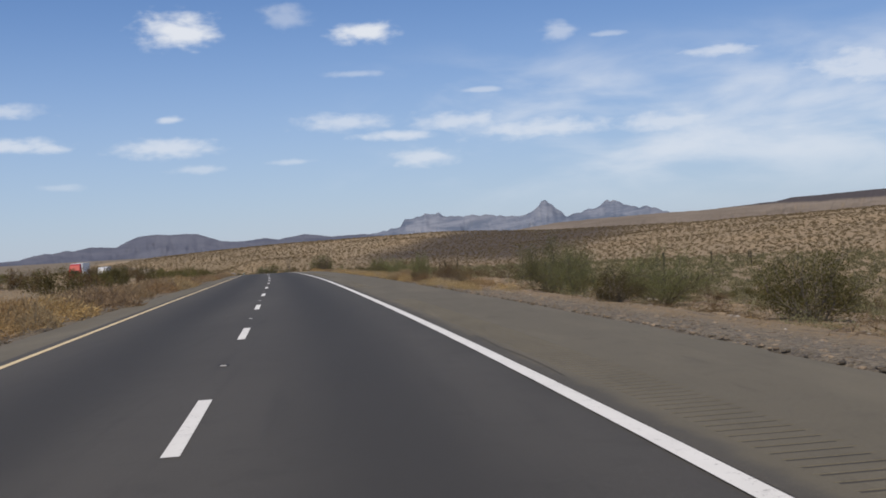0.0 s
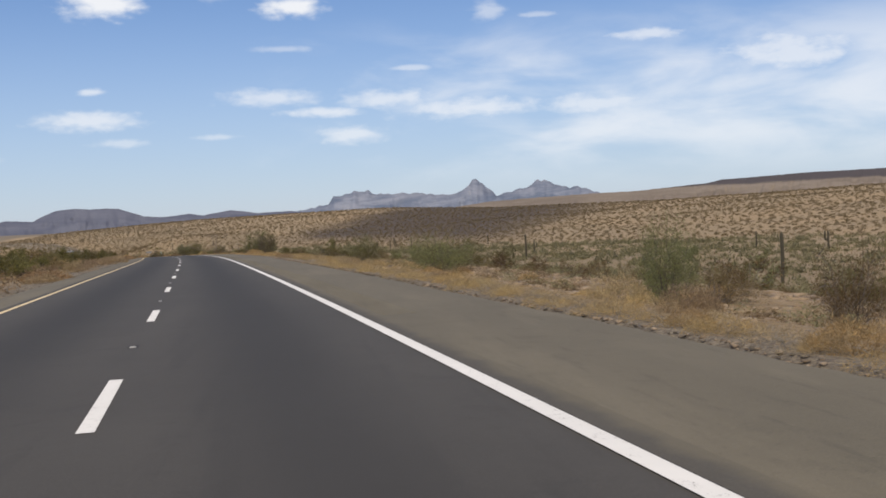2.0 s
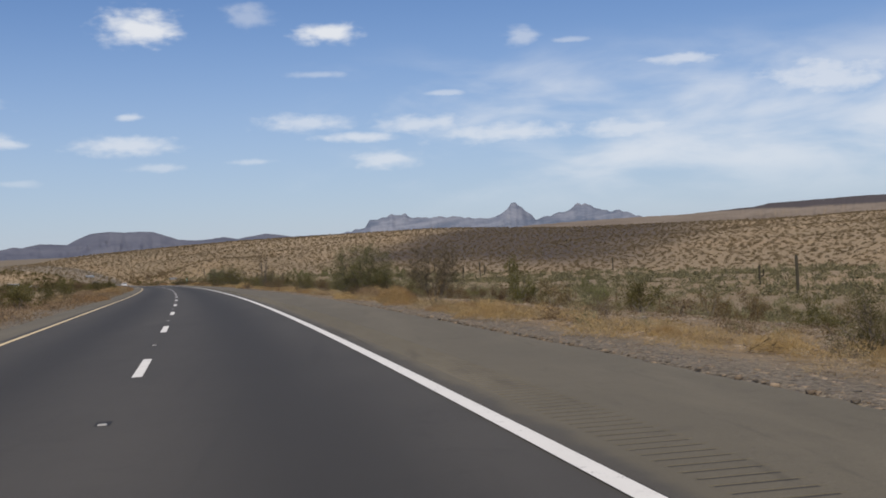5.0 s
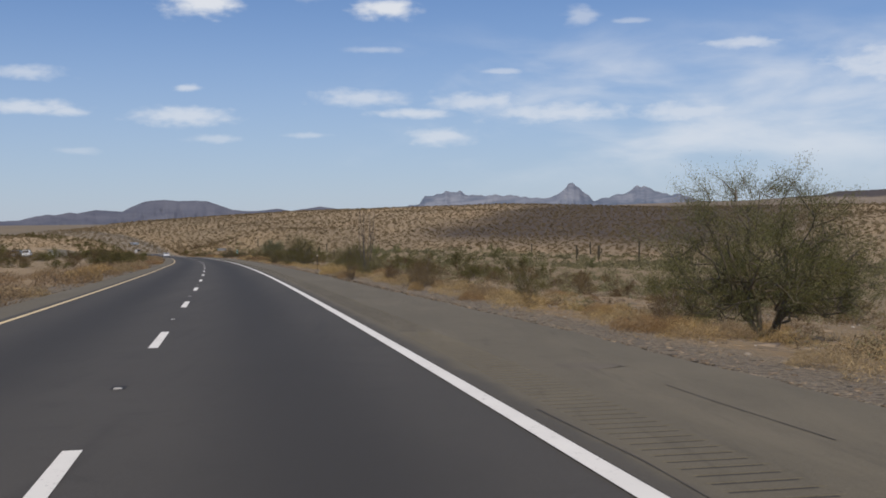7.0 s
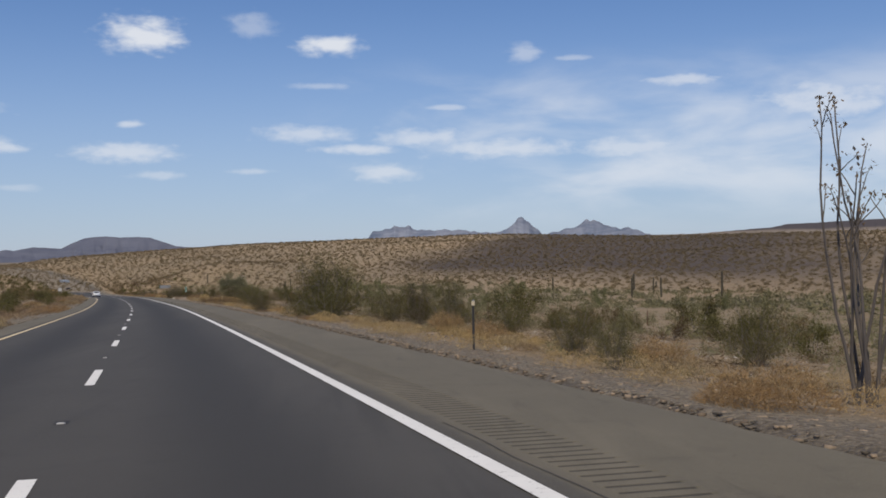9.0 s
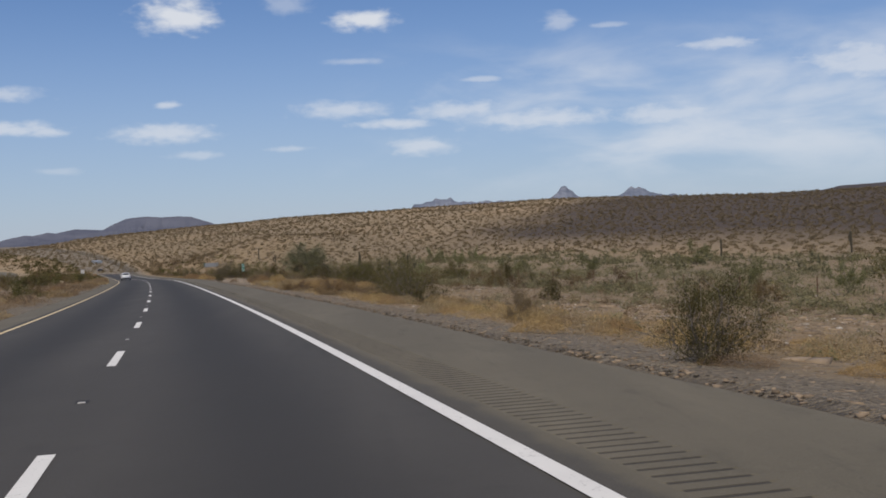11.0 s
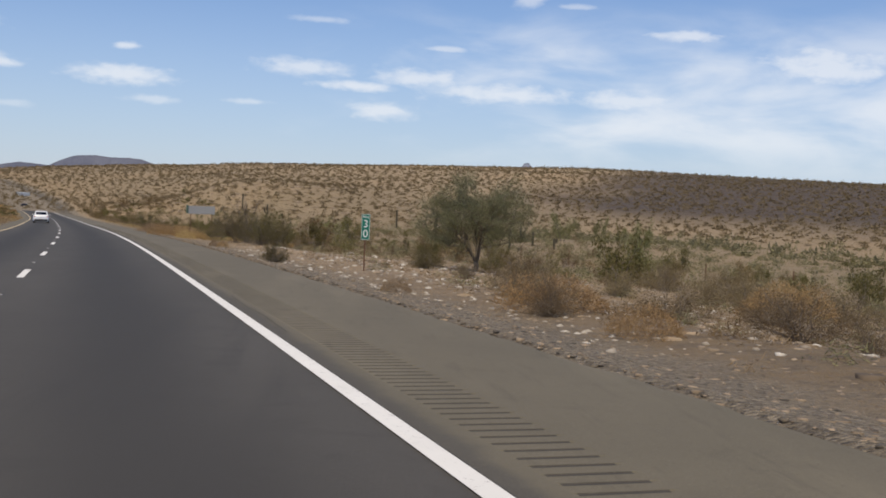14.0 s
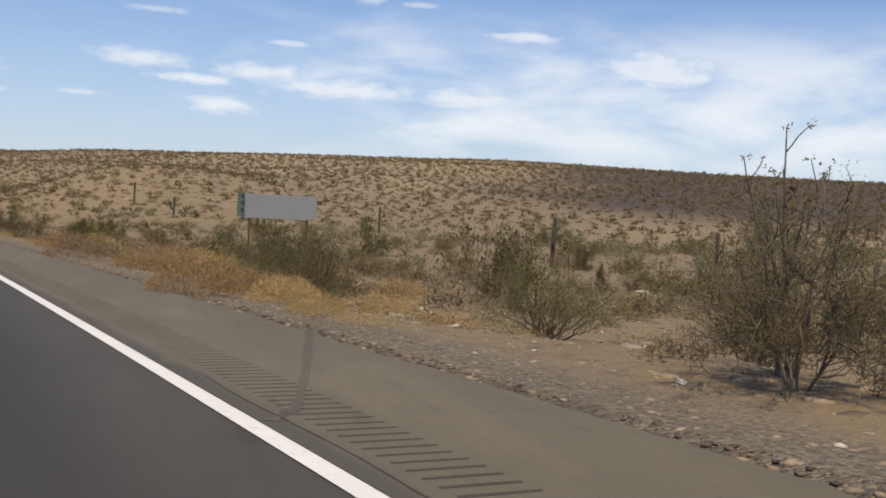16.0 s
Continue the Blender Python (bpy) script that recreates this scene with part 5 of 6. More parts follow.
scatter("golden_verge_grass", "golden-brown dry grass thick along the stony verge", verge[~shade], size[~shade], TUFTS, GRASS_GOLD, 16, 0.75, 0.0, "grass")
verge = band(R, 1000, -20, 780, -16, -9.5, 1.2)
scatter("median_grass", "golden dry grass thick along the median's edge", verge, R.uniform(0.35, 1.0, len(verge)), [tuft(410 + i, 170, 0.3, 0.05) for i in range(4)], GRASS_TAN, 12, 0.8, 0.0, "grass")
# shrubs all over the hill
gx, gy = np.meshgrid(np.arange(-330, 420, 2.9), np.arange(120, 1160, 2.9))
cand = np.stack([gx.ravel(), gy.ravel()], 1) + R.uniform(-1.6, 1.6, (gx.size, 2))
d_foot, _ = to_line(cand[:, 0], cand[:, 1], FOOT)
d_crest, _ = to_line(cand[:, 0], cand[:, 1], CREST)
cand = cand[(d_foot < -4) & (d_crest > -12)]
HILL_PUFFS = [puff(200 + i, 21, 0.44) for i in range(5)]
NEAR_PUFFS = [puff(210 + i, 92, 0.25, 0.8) for i in range(5)]
close = (cand[:, 1] < 560) & (cand[:, 0] < 230)
size = R.uniform(0.45, 0.95, len(cand)) ** 1.3
scatter("hill_shrubs", "countless small brown-olive shrubs dotting the hillside", cand[~close], size[~close], HILL_PUFFS, LEAF_HILL, 1, 0.8)
scatter("slope_shrubs", "small brown-olive shrubs dotting the near slope of the hill", cand[close], size[close] * 0.92, NEAR_PUFFS, LEAF_SLOPE, 13, 0.8)
# pale green scrub in the wash at the hill's foot
cand = np.stack([R.uniform(-120, 260, 42000), R.uniform(-20, 700, 42000)], 1)
d_foot, _ = to_line(cand[:, 0], cand[:, 1], FOOT)
xr = np.interp(cand[:, 1], RY, RX)
keep = (d_foot > -6) & (cand[:, 0] - xr > 26)
cand = cand[keep & (R.uniform(size=len(cand)) < 0.7)]
WASH_PUFFS = [puff(220 + i, 40, 0.42, 0.5) for i in range(5)]
SOFT_PUFFS = [puff(230 + i, 170, 0.17, 0.42) for i in range(5)]
close = (cand[:, 1] < 640) & (cand[:, 0] - np.interp(cand[:, 1], RY, RX) < 62)
size = R.uniform(0.34, 1.15, len(cand))
scatter("wash_scrub", "pale green and straw-coloured scrub along the dry wash", cand[~close], size[~close], WASH_PUFFS, LEAF_WASH, 2, 0.85)
scatter("flat_scrub", "low pale scrub on the flat beside the wash", cand[close], size[close], SOFT_PUFFS, LEAF_WASH, 14, 0.85)
bank = band(R, 900, 515, 770, 7.5, 62, 1.7)
scatter("bank_scrub", "brown-olive scrub on the bank where the hill meets the road", bank, R.uniform(0.4, 1.15, len(bank)), SOFT_PUFFS, LEAF_SLOPE, 15, 0.85)
# low weeds and seedlings between the shrubs
SMALL_PUFFS = [puff(240 + i, 30, 0.30, 0.18) for i in range(4)]
low = np.concatenate([band(R, 6200, -20, 640, 6.5, 46, 1.1), band(R, 1000, -20, 700, -31, -9.6, 1.0)])
scatter("low_weeds", "low dry weeds scattered over the stony soil", low, R.uniform(0.12, 0.42, len(low)), SMALL_PUFFS, LEAF_BROWN, 3, 0.8)
scrub = band(R, 3600, -15, 640, 7.5, 34, 1.15)
s_of = np.interp(scrub[:, 1], RY, S_ALL)
scrub = scrub[(s_of < 425) | (s_of > 520) | (R.uniform(size=len(scrub)) < 0.6)]
half = R.uniform(size=len(scrub)) < 0.5
size = R.uniform(0.2, 0.62, len(scrub))
LOW_PUFFS = [puff(250 + i, 110, 0.2, 0.26) for i in range(5)]
scatter("low_scrub", "knee-high brown scrub dotted over the stony flat", scrub[half], size[half], LOW_PUFFS, LEAF_BROWN, 17, 0.8)
scatter("low_green_scrub", "knee-high olive scrub dotted over the stony flat", scrub[~half], size[~half], LOW_PUFFS, LEAF_WASH, 18, 0.8)
tufts = np.concatenate([band(R, 3200, -20, 640, 4.4, 44, 1.4), band(R, 1200, -30, 760, -28, -9.2, 1.0)])
scatter("straw_tufts", "thin straw tufts on the gravel verge", tufts, R.uniform(0.10, 0.34, len(tufts)), SMALL_PUFFS, GRASS_TAN, 4, 0.9)
far_left = np.concatenate([band(R, 5200, -20, 1200, -330, -48, 1.4), band(R, 500, 640, 1200, -30, -10)])
scatter("plain_scrub", "olive scrub spread over the plain beyond the far carriageway", far_left, R.uniform(0.5, 1.6, len(far_left)), HILL_PUFFS, LEAF_CREOSOTE, 5, 0.8)
# stones
PEBBLES = [pebble(300 + i) for i in range(6)]
STONES = [pebble(310 + i, 1) for i in range(6)]
edge_xy = np.concatenate([band(R, 30000, -10, 540, 3.45, 6.6, 1.3), band(R, 7000, -10, 560, 7, 24, 1.3), band(np.random.default_rng(77), 5000, 425, 520, 4.5, 16, 1.2)])
scatter("gravel", "grey-brown gravel along the pavement edge", edge_xy, 0.012 + 0.07 * R.uniform(0, 1, len(edge_xy)) ** 1.8, PEBBLES, STONE_BROWN, 6, 0.9, 0.2, "gravel")
crumb_xy = np.concatenate([band(R, 7500, -10, 540, 3.36, 5.2, 1.2), band(R, 1500, -10, 560, -9.4, -8.85)])
scatter("asphalt_crumbs", "dark crumbs of broken asphalt at the pavement edge", crumb_xy, R.uniform(0.02, 0.075, len(crumb_xy)), PEBBLES, STONE_DARK, 7, 0.7, 0.2, "gravel")
slab_xy = band(R, 4200, -10, 540, 3.3, 3.8, 1.9)
scatter("edge_slabs", "flat dark slabs broken off the pavement edge", slab_xy, 0.02 + 0.07 * R.uniform(0, 1, len(slab_xy)) ** 2.4, PEBBLES, STONE_DARK, 19, 0.42, 0.1, "rubble")
pale_xy = np.concatenate([band(R, 1500, -10, 560, 5.0, 26, 1.3), band(R, 2300, 436, 486, 4.6, 20, 1.0), band(R, 1500, 150, 425, 9, 40, 1.2), band(np.random.default_rng(9), 380, 355, 392, 9, 26, 1.0)])
scatter("pale_stones", "pale stones strewn over the desert floor", pale_xy, 0.022 + 0.11 * R.uniform(0, 1, len(pale_xy)) ** 2.4, STONES, STONE_PALE, 8, 0.95, 0.08, "stones")
rubble_xy = band(R, 22000, -10, 560, 6.5, 46, 1.15)
scatter("rubble", "brown rubble strewn over the desert floor", rubble_xy, 0.05 + 0.30 * R.uniform(0, 1, len(rubble_xy)) ** 2.4, PEBBLES, STONE_BROWN, 10, 0.75, 0.15, "stones")
ledge_xy = np.concatenate([band(np.random.default_rng(5), 6500, 42, 150, 7.5, 36, 1.0), band(np.random.default_rng(8), 900, 352, 390, 9, 26, 1.0)])
ledge_size = np.random.default_rng(6).uniform(0.1, 0.42, len(ledge_xy)) ** 1.25
scatter("flat_stones", "tan angular stones thick over the flat beside the wash", ledge_xy, ledge_size, PEBBLES, STONE_TAN, 20, 0.75, 0.12, "stones")
bank_xy = np.stack([R.normal(-62, 22, 420), R.normal(668, 30, 420)], 1)
bank_xy = bank_xy[bank_xy[:, 0] - np.interp(bank_xy[:, 1], RY, RX) > 11]
scatter("bank_rocks", "dark broken rock ledges on the cut bank", bank_xy, R.uniform(0.3, 1.5, len(bank_xy)), PEBBLES, STONE_BROWN, 9, 0.7, 0.2, "rocks")
ROCKS = [pebble(320 + i, 3) for i in range(5)]


def boulder(i, s, u, size, pale):
    x, y, _ = at_road(s, u)
    v, f = ROCKS[i % 5]
    ob = mesh_object("rock", v, f, STONE_PALE if pale else STONE_BROWN)
    ob.matrix_basis = Matrix.LocRotScale((x, y, float(ground_z(x, y)) + size * 0.12), Euler((0, 0, i * 1.3)), (size * 1.35, size * 0.75, size * 0.6))
    tagged(ob, "pale angular desert rock lying on gravel" if pale else "brown weathered desert rock lying on gravel", "rock", "roadside rocks")


for s, u, size in ((509.4, 9.0, 0.30), (512.0, 10.2, 0.16)):
    boulder(2, s, u, size, False)
for i in range(34):
    boulder(i, PICK.uniform(0, 530), 6.0 + 16 * PICK.random() ** 1.4, PICK.uniform(0.10, 0.26), i % 3 > 0)
for i, (s, u, size) in enumerate(((468.6, 4.3, 0.13), (518.9, 29.7, 0.27), (529.8, 32.7, 0.32), (498.6, 16.0, 0.32), (475.4, 5.8, 0.09), (473.3, 10.1, 0.14), (464.6, 4.0, 0.05), (464.1, 4.0, 0.06), (463.6, 4.3, 0.06), (463.5, 5.0, 0.08), (462.7, 4.7, 0.08), (473.2, 12.3, 0.26), (478.0, 16.6, 0.13), (471.7, 12.7, 0.09))):
    boulder(i, s, u, size, True)
for i, (s, u, size) in enumerate(((471.2, 13.7, 0.22), (467.5, 10.6, 0.15), (477.5, 13.7, 0.12), (508.8, 30.1, 0.32), (485.9, 14.3, 0.32), (477.0, 6.2, 0.08), (479.4, 4.5, 0.07), (477.2, 5.4, 0.04), (457.8, 14.0, 0.16), (452.0, 9.0, 0.12), (464.7, 15.1, 0.3), (458.3, 10.2, 0.08), (461.2, 11.4, 0.1), (462.3, 13.8, 0.17))):
    boulder(i, s, u, size, True)


# ---------------------------------------------------------------- road furniture
def part(name, bm, mat, parent, label="", smooth=False):
    """Links a bmesh as one mesh under a thing or a part."""
    me = bpy.data.meshes.new(name)
    bm.to_mesh(me)
    bm.free()
    me.materials.append(mat)
    if smooth:
        me.polygons.foreach_set("use_smooth", np.ones(len(me.polygons), bool))
    ob = new(name, me)
    ob.parent = parent
    return tagged(ob, label)


def box(cx, cy, cz, sx, sy, sz, bevel=0.0):
    bm = bmesh.new()
    bmesh.ops.create_cube(bm, size=1.0)
    for v in bm.verts:
        v.co = Vector((cx + v.co.x * sx, cy + v.co.y * sy, cz + v.co.z * sz))
    if bevel:
        bmesh.ops.bevel(bm, geom=bm.edges[:], offset=bevel, segments=2, affect="EDGES")
    return bm


def rod(cx, cy, z0, z1, r, sides=10):
    bm = bmesh.new()
    bmesh.ops.create_cone(bm, cap_ends=True, segments=sides, radius1=r, radius2=r, depth=z1 - z0)
    bmesh.ops.translate(bm, verts=bm.verts, vec=(cx, cy, (z0 + z1) / 2))
    return bm


def loft(rings):
    """A skin over closed rings of equal length, capped at both ends."""
    bm = bmesh.new()
    rows = [[bm.verts.new(p) for p in ring] for ring in rings]
    n = len(rows[0])
    for a, b in zip(rows, rows[1:]):
        for j in range(n):
            bm.faces.new((a[j], a[(j + 1) % n], b[(j + 1) % n], b[j]))
    bm.faces.new(rows[0][::-1])
    bm.faces.new(rows[-1])
    bmesh.ops.recalc_face_normals(bm, faces=bm.faces)
    return bm


def root_at(name, s, u, turn=0.0, dz=None):
    """An Empty on the ground (or dz over the asphalt), turned along the road."""
    x, y, z = at_road(s, u)
    ob = new(name)
    ob.empty_display_size = 0.2
    zz = float(ground_z(x, y)) if dz is None else float(z) + dz
    ob.matrix_basis = pose(x, y, zz, 0, 0, math.degrees(heading_at(s)) + turn)
    return ob


def letters(text, size, mat, parent, at, name):
    """One raised character, built as a mesh from the built-in font."""
    cu = bpy.data.curves.new(name, "FONT")
    cu.body, cu.size, cu.align_x, cu.align_y, cu.extrude = text, size, "CENTER", "CENTER", 0.002
    tmp = bpy.data.objects.new(name, cu)
    scene.collection.objects.link(tmp)
    bpy.context.view_layer.update()
    me = bpy.data.meshes.new_from_object(tmp.evaluated_get(bpy.context.evaluated_depsgraph_get()))
    bpy.data.objects.remove(tmp)
    me.materials.clear()
    me.materials.append(mat)
    ob = new(name, me)
    ob.parent = parent
    ob.matrix_basis = pose(*at, 90, 0, 0)
    return ob


# mile marker: tall narrow green plate with stacked white numerals
marker = root_at("mile_marker", 459.3, 6.85, -6)
part("post", rod(0, 0.03, -0.3, 1.9, 0.028), RUST, marker, "rusty brown steel post")
part("sign_plate", box(0, 0, 1.52, 0.30, 0.006, 0.90, 0.002), SIGN_GREEN, marker, "green sign plate with white border")
for zc in (1.955, 1.085):
    part("border_strip", box(0, -0.005, zc, 0.28, 0.003, 0.010), SIGN_WHITE, marker)
for xc in (-0.137, 0.137):
    part("border_strip", box(xc, -0.005, 1.52, 0.010, 0.003, 0.86), SIGN_WHITE, marker)
letters("MILE", 0.115, SIGN_WHITE, marker, (0, -0.006, 1.86), "lettering")
letters("3", 0.37, SIGN_WHITE, marker, (0, -0.006, 1.62), "numeral")
letters("0", 0.37, SIGN_WHITE, marker, (0, -0.006, 1.28), "numeral")
tagged(marker, "narrow green mile marker with white numerals on a rusty post", "road sign")

# wide sign seen from behind
guide = root_at("guide_sign", 513.5, 7.1, 4)
part("panel", box(0.1, 0, 2.40, 2.2, 0.012, 0.66, 0.004), SIGN_BACK, guide, "bare grey aluminium panel seen from behind")
for dx in (-0.75, 0.95):
    part("post", box(dx, 0.05, 1.1, 0.05, 0.06, 2.6, 0.006), RUST, guide, "slim brown steel post")
plate = part("object_marker", box(-1.06, -0.06, 2.45, 0.20, 0.008, 0.66, 0.003), MARKER_GREEN, guide, "narrow dull green plate with dark reflectors")
for z in (2.28, 2.47, 2.66):
    part("reflector", box(-1.02, -0.067, z, 0.07, 0.006, 0.09, 0.002), DARK_POST, plate, "dark reflector")
for row in ((510.6, 5.7, 1.7, 0.9), (511.6, 6.9, 1.6, 0.8), (507.8, 5.4, 1.5, 0.8), (504.6, 5.0, 1.2, 0.6)):
    grass(*row)
shrub("creosote", 512.2, 7.9, 2.0, 1.6)
tagged(guide, "wide grey road sign seen from behind on steel posts", "road sign")

# white sign in the median
board = root_at("median_sign", 591.0, -14.3)
part("panel", box(0, 0, 2.45, 0.8, 0.012, 0.9, 0.01), SIGN_FADED, board, "plain faded white square panel")
for dx in (-0.25, 0.25):
    part("post", box(dx, 0.05, 0.9, 0.07, 0.07, 2.3, 0.006), GALVANISED, board)
tagged(board, "square white road sign on two posts in the median", "road sign")


def delineator(s, u):
    ob = root_at("delineator_post", s, u)
    part("post", rod(0, 0, -0.2, 1.12, 0.028), DARK_POST, ob, "dark slim steel post")
    part("reflector", rod(0, 0, 1.10, 1.21, 0.045, 14), REFLECT, ob, "pale round reflector")
    part("cap", rod(0, 0, 1.21, 1.235, 0.03), GALVANISED, ob)
    return tagged(ob, "dark roadside delineator post with a pale reflector", "post", "delineator posts")


delineator(297.2, 5.05)


def fence_post(s, u, h):
    ob = root_at("fence_post", s, u)
    part("stake", box(0, 0, h / 2 - 0.1, 0.06, 0.06, h + 0.2, 0.006), RUST, ob)
    return tagged(ob, "thin rusty steel fence post on the desert flat", "post", "fence posts in the wash")


for i in range(34):
    fence_post(230 + i * 9.5, 37 + 0.6 * math.sin(i), 1.25)

# raised lane markers between the dashes
marker_mesh = None
for k in range(-2, 52):
    s = 15.85 + DASH_STEP * k
    if marker_mesh is None:
        bm = loft([[(-0.05, -0.05, 0), (0.05, -0.05, 0), (0.05, 0.05, 0), (-0.05, 0.05, 0)], [(-0.035, -0.022, 0.018), (0.035, -0.022, 0.018), (0.035, 0.022, 0.018), (-0.035, 0.022, 0.018)]])
        marker_mesh = bpy.data.meshes.new("lane_reflector")
        bm.to_mesh(marker_mesh)
        bm.free()
        marker_mesh.materials.append(MARKER_PAINT)
    x, y, z = at_road(s, -3.70)
    ob = new("lane_reflector", marker_mesh)
    ob.matrix_basis = Matrix.LocRotScale((x, y, z + 0.021), Euler((0, 0, heading_at(s))), (1.0, 0.9, 0.8))
    tagged(ob, "small whitish raised reflector in a worn pocket", "reflector", "reflectors between the lanes")
    pocket = ribbon("reflector_pocket", [s - 0.06, s + 0.28], [-3.78, -3.62], [0.0225, 0.0225], POCKET)
    tagged(pocket, "dark worn pocket milled for a lane reflector", "road marking", kind="structure")


def stain(name, pts, width, label, mat):
    """Thin tar strip or stain along a few points of the shoulder, 4 mm proud."""
    pts = np.array(pts, float)
    t = np.linspace(0, len(pts) - 1, 14)
    s, u = np.interp(t, np.arange(len(pts)), pts[:, 0]), np.interp(t, np.arange(len(pts)), pts[:, 1])
    rng = np.random.RandomState(int(abs(pts[0, 0]) * 10) + 1)
    d = np.stack([np.gradient(s), np.gradient(u)], 1)
    d /= np.linalg.norm(d, axis=1, keepdims=True) + 1e-9
    w = width * rng.uniform(0.55, 1.2, 14) * 0.5
    lie = 0.004 + np.interp(u, [-7.66, -5.5, -3.66, -1.8, 0.14, 1.16, 2.4, 3.42], [0.0, 0.012, 0.02, 0.012, 0.0, 0.0, -0.02, -0.03])
    left = at_road(s - d[:, 1] * w, u + d[:, 0] * w, lie)
    right = at_road(s + d[:, 1] * w, u - d[:, 0] * w, lie)
    ob = mesh_object(name, np.stack([left, right], 1).reshape(-1, 3), grid_faces(14, 2), mat)
    return tagged(ob, label, "road marking", kind="structure")


stain("tar_patch", [(493.0, 0.2), (493.5, 0.6), (496, 1.6), (500.5, 3.3)], 0.13, "dark tar streak across the paved shoulder", TAR)
stain("oil_stain", [(37.8, 1.9), (37.7, 2.6), (36.9, 3.2)], 0.7, "dark oil stain on the shoulder", STAIN)
stain("oil_stain", [(47.2, 1.3), (47.1, 1.8)], 0.5, "dark oil stain on the shoulder", STAIN)
stain("oil_stain", [(224.2, 1.75), (223.6, 2.1)], 0.7, "dark oil stain on the shoulder", STAIN)
stain("crack", [(369.9, 0.86), (370.1, 1.6), (369.9, 2.9)], 0.018, "fine crack across the shoulder", GROOVE_SHADE_AND_CRACK)
stain("crack", [(221.9, 2.15), (220.5, 2.1), (218.4, 2.09)], 0.018, "fine crack along the shoulder", GROOVE_SHADE_AND_CRACK)
stain("crack", [(408.92, 1.06), (409.0, 1.97), (409.1, 2.4), (409.15, 3.1)], 0.02, "fine crack across the shoulder", GROOVE_SHADE_AND_CRACK)
stain("crack", [(465.5, 1.3), (465.9, 2.2), (465.6, 3.3)], 0.016, "fine crack across the shoulder", GROOVE_SHADE_AND_CRACK)
stain("crack", [(300.5, 1.3), (300.2, 2.4), (300.6, 3.3)], 0.016, "fine crack across the shoulder", GROOVE_SHADE_AND_CRACK)
stain("crack", [(86.4, -1.27), (85.2, -1.33), (84.0, -1.29), (82.5, -1.31)], 0.014, "fine crack along the lane", POCKET)
stain("crack", [(25.6, -4.30), (24.9, -4.42), (24.0, -4.40), (23.2, -4.52)], 0.008, "fine crack along the lane", POCKET)
stain("crack", [(191.0, -2.1), (189.2, -2.0), (187.6, -2.12)], 0.012, "fine crack along the lane", POCKET)
for run in ([(400.6, 2.09), (400.5, 2.3), (400.44, 2.5), (400.5, 2.7), (400.36, 3.05)], [(445.4, 1.75), (445.1, 1.88), (444.9, 1.95), (444.75, 2.1)],
            [(459.1, 1.6), (459.2, 1.95), (459.05, 2.2), (459.36, 2.5), (459.3, 3.05)], [(24.04, 2.1), (24.0, 2.25), (24.06, 2.4)]):
    stain("crack", run, 0.02, "fine crack across the paved shoulder", TAR)
stain("oil_stain", [(254.5, 2.0), (253.8, 2.12), (253.2, 2.25)], 0.15, "dark oil stain on the shoulder", TAR)
for s0 in (12, 96, 171, 214, 268, 276, 352, 381, 405, 437, 452, 489):
    stain("seam", [(s0 + k * 1.3, 0.33 + 0.03 * math.sin(s0 * 3 + k * 2.1)) for k in range(6)], 0.018, "dark cracked seam between lane and shoulder asphalt", GROOVE_SHADE_AND_CRACK)
for s, u in ((394.8, 0.9), (268.9, 3.3), (401.3, 2.0)):
    x, y, z = at_road(s, u)
    root = new("tyre_scrap")
    root.matrix_basis = pose(x, y, float(z) - 0.005, 0, 0, s * 37 % 360)
    v, f = tube([(-0.16, 0.01, 0.012), (-0.05, -0.02, 0.018), (0.06, 0.02, 0.015), (0.17, 0.0, 0.012)], [0.01, 0.022, 0.02, 0.008], 6)
    mesh_object("strip", v, f, TYRE, root)
    tagged(root, "dark scrap of tyre rubber on the shoulder", "debris", "road debris")

# a bleached dead branch on the gravel
x, y, _ = at_road(425.6, 6.0)
rng = np.random.RandomState(31)
limb = bend(rng, (-0.6, 0.0, 0.06), (1, 0.15, 0.05), 1.25, 7, 0.35)
sticks = [tube(limb, np.linspace(0.05, 0.02, 8), 6)]
for k in range(7):
    sticks.append(tube(bend(rng, limb[1 + k % 6], rng.normal(size=3) * np.array([0.7, 0.7, 0.3]) + np.array([0.5, 0, 0.35]), 0.42, 4, 0.5), np.linspace(0.022, 0.006, 5), 5))
v, f = join(sticks)
branch = mesh_object("dead_branch", v, f, BLEACHED, smooth=True)
branch.matrix_basis = pose(x, y, float(ground_z(x, y)) + 0.02, 0, 0, 70)
tagged(branch, "bleached white dead branch lying on the gravel verge", "branch")

# opposite carriageway beyond the median
opp = ribbon("far_carriageway", np.arange(-60, 1200.1, 8.0), [-43.6, -38.5, -33.4], [0.86, 0.9, 0.86], SHOULDER)
tagged(opp, "pale grey opposite carriageway beyond the median", "road", kind="structure")


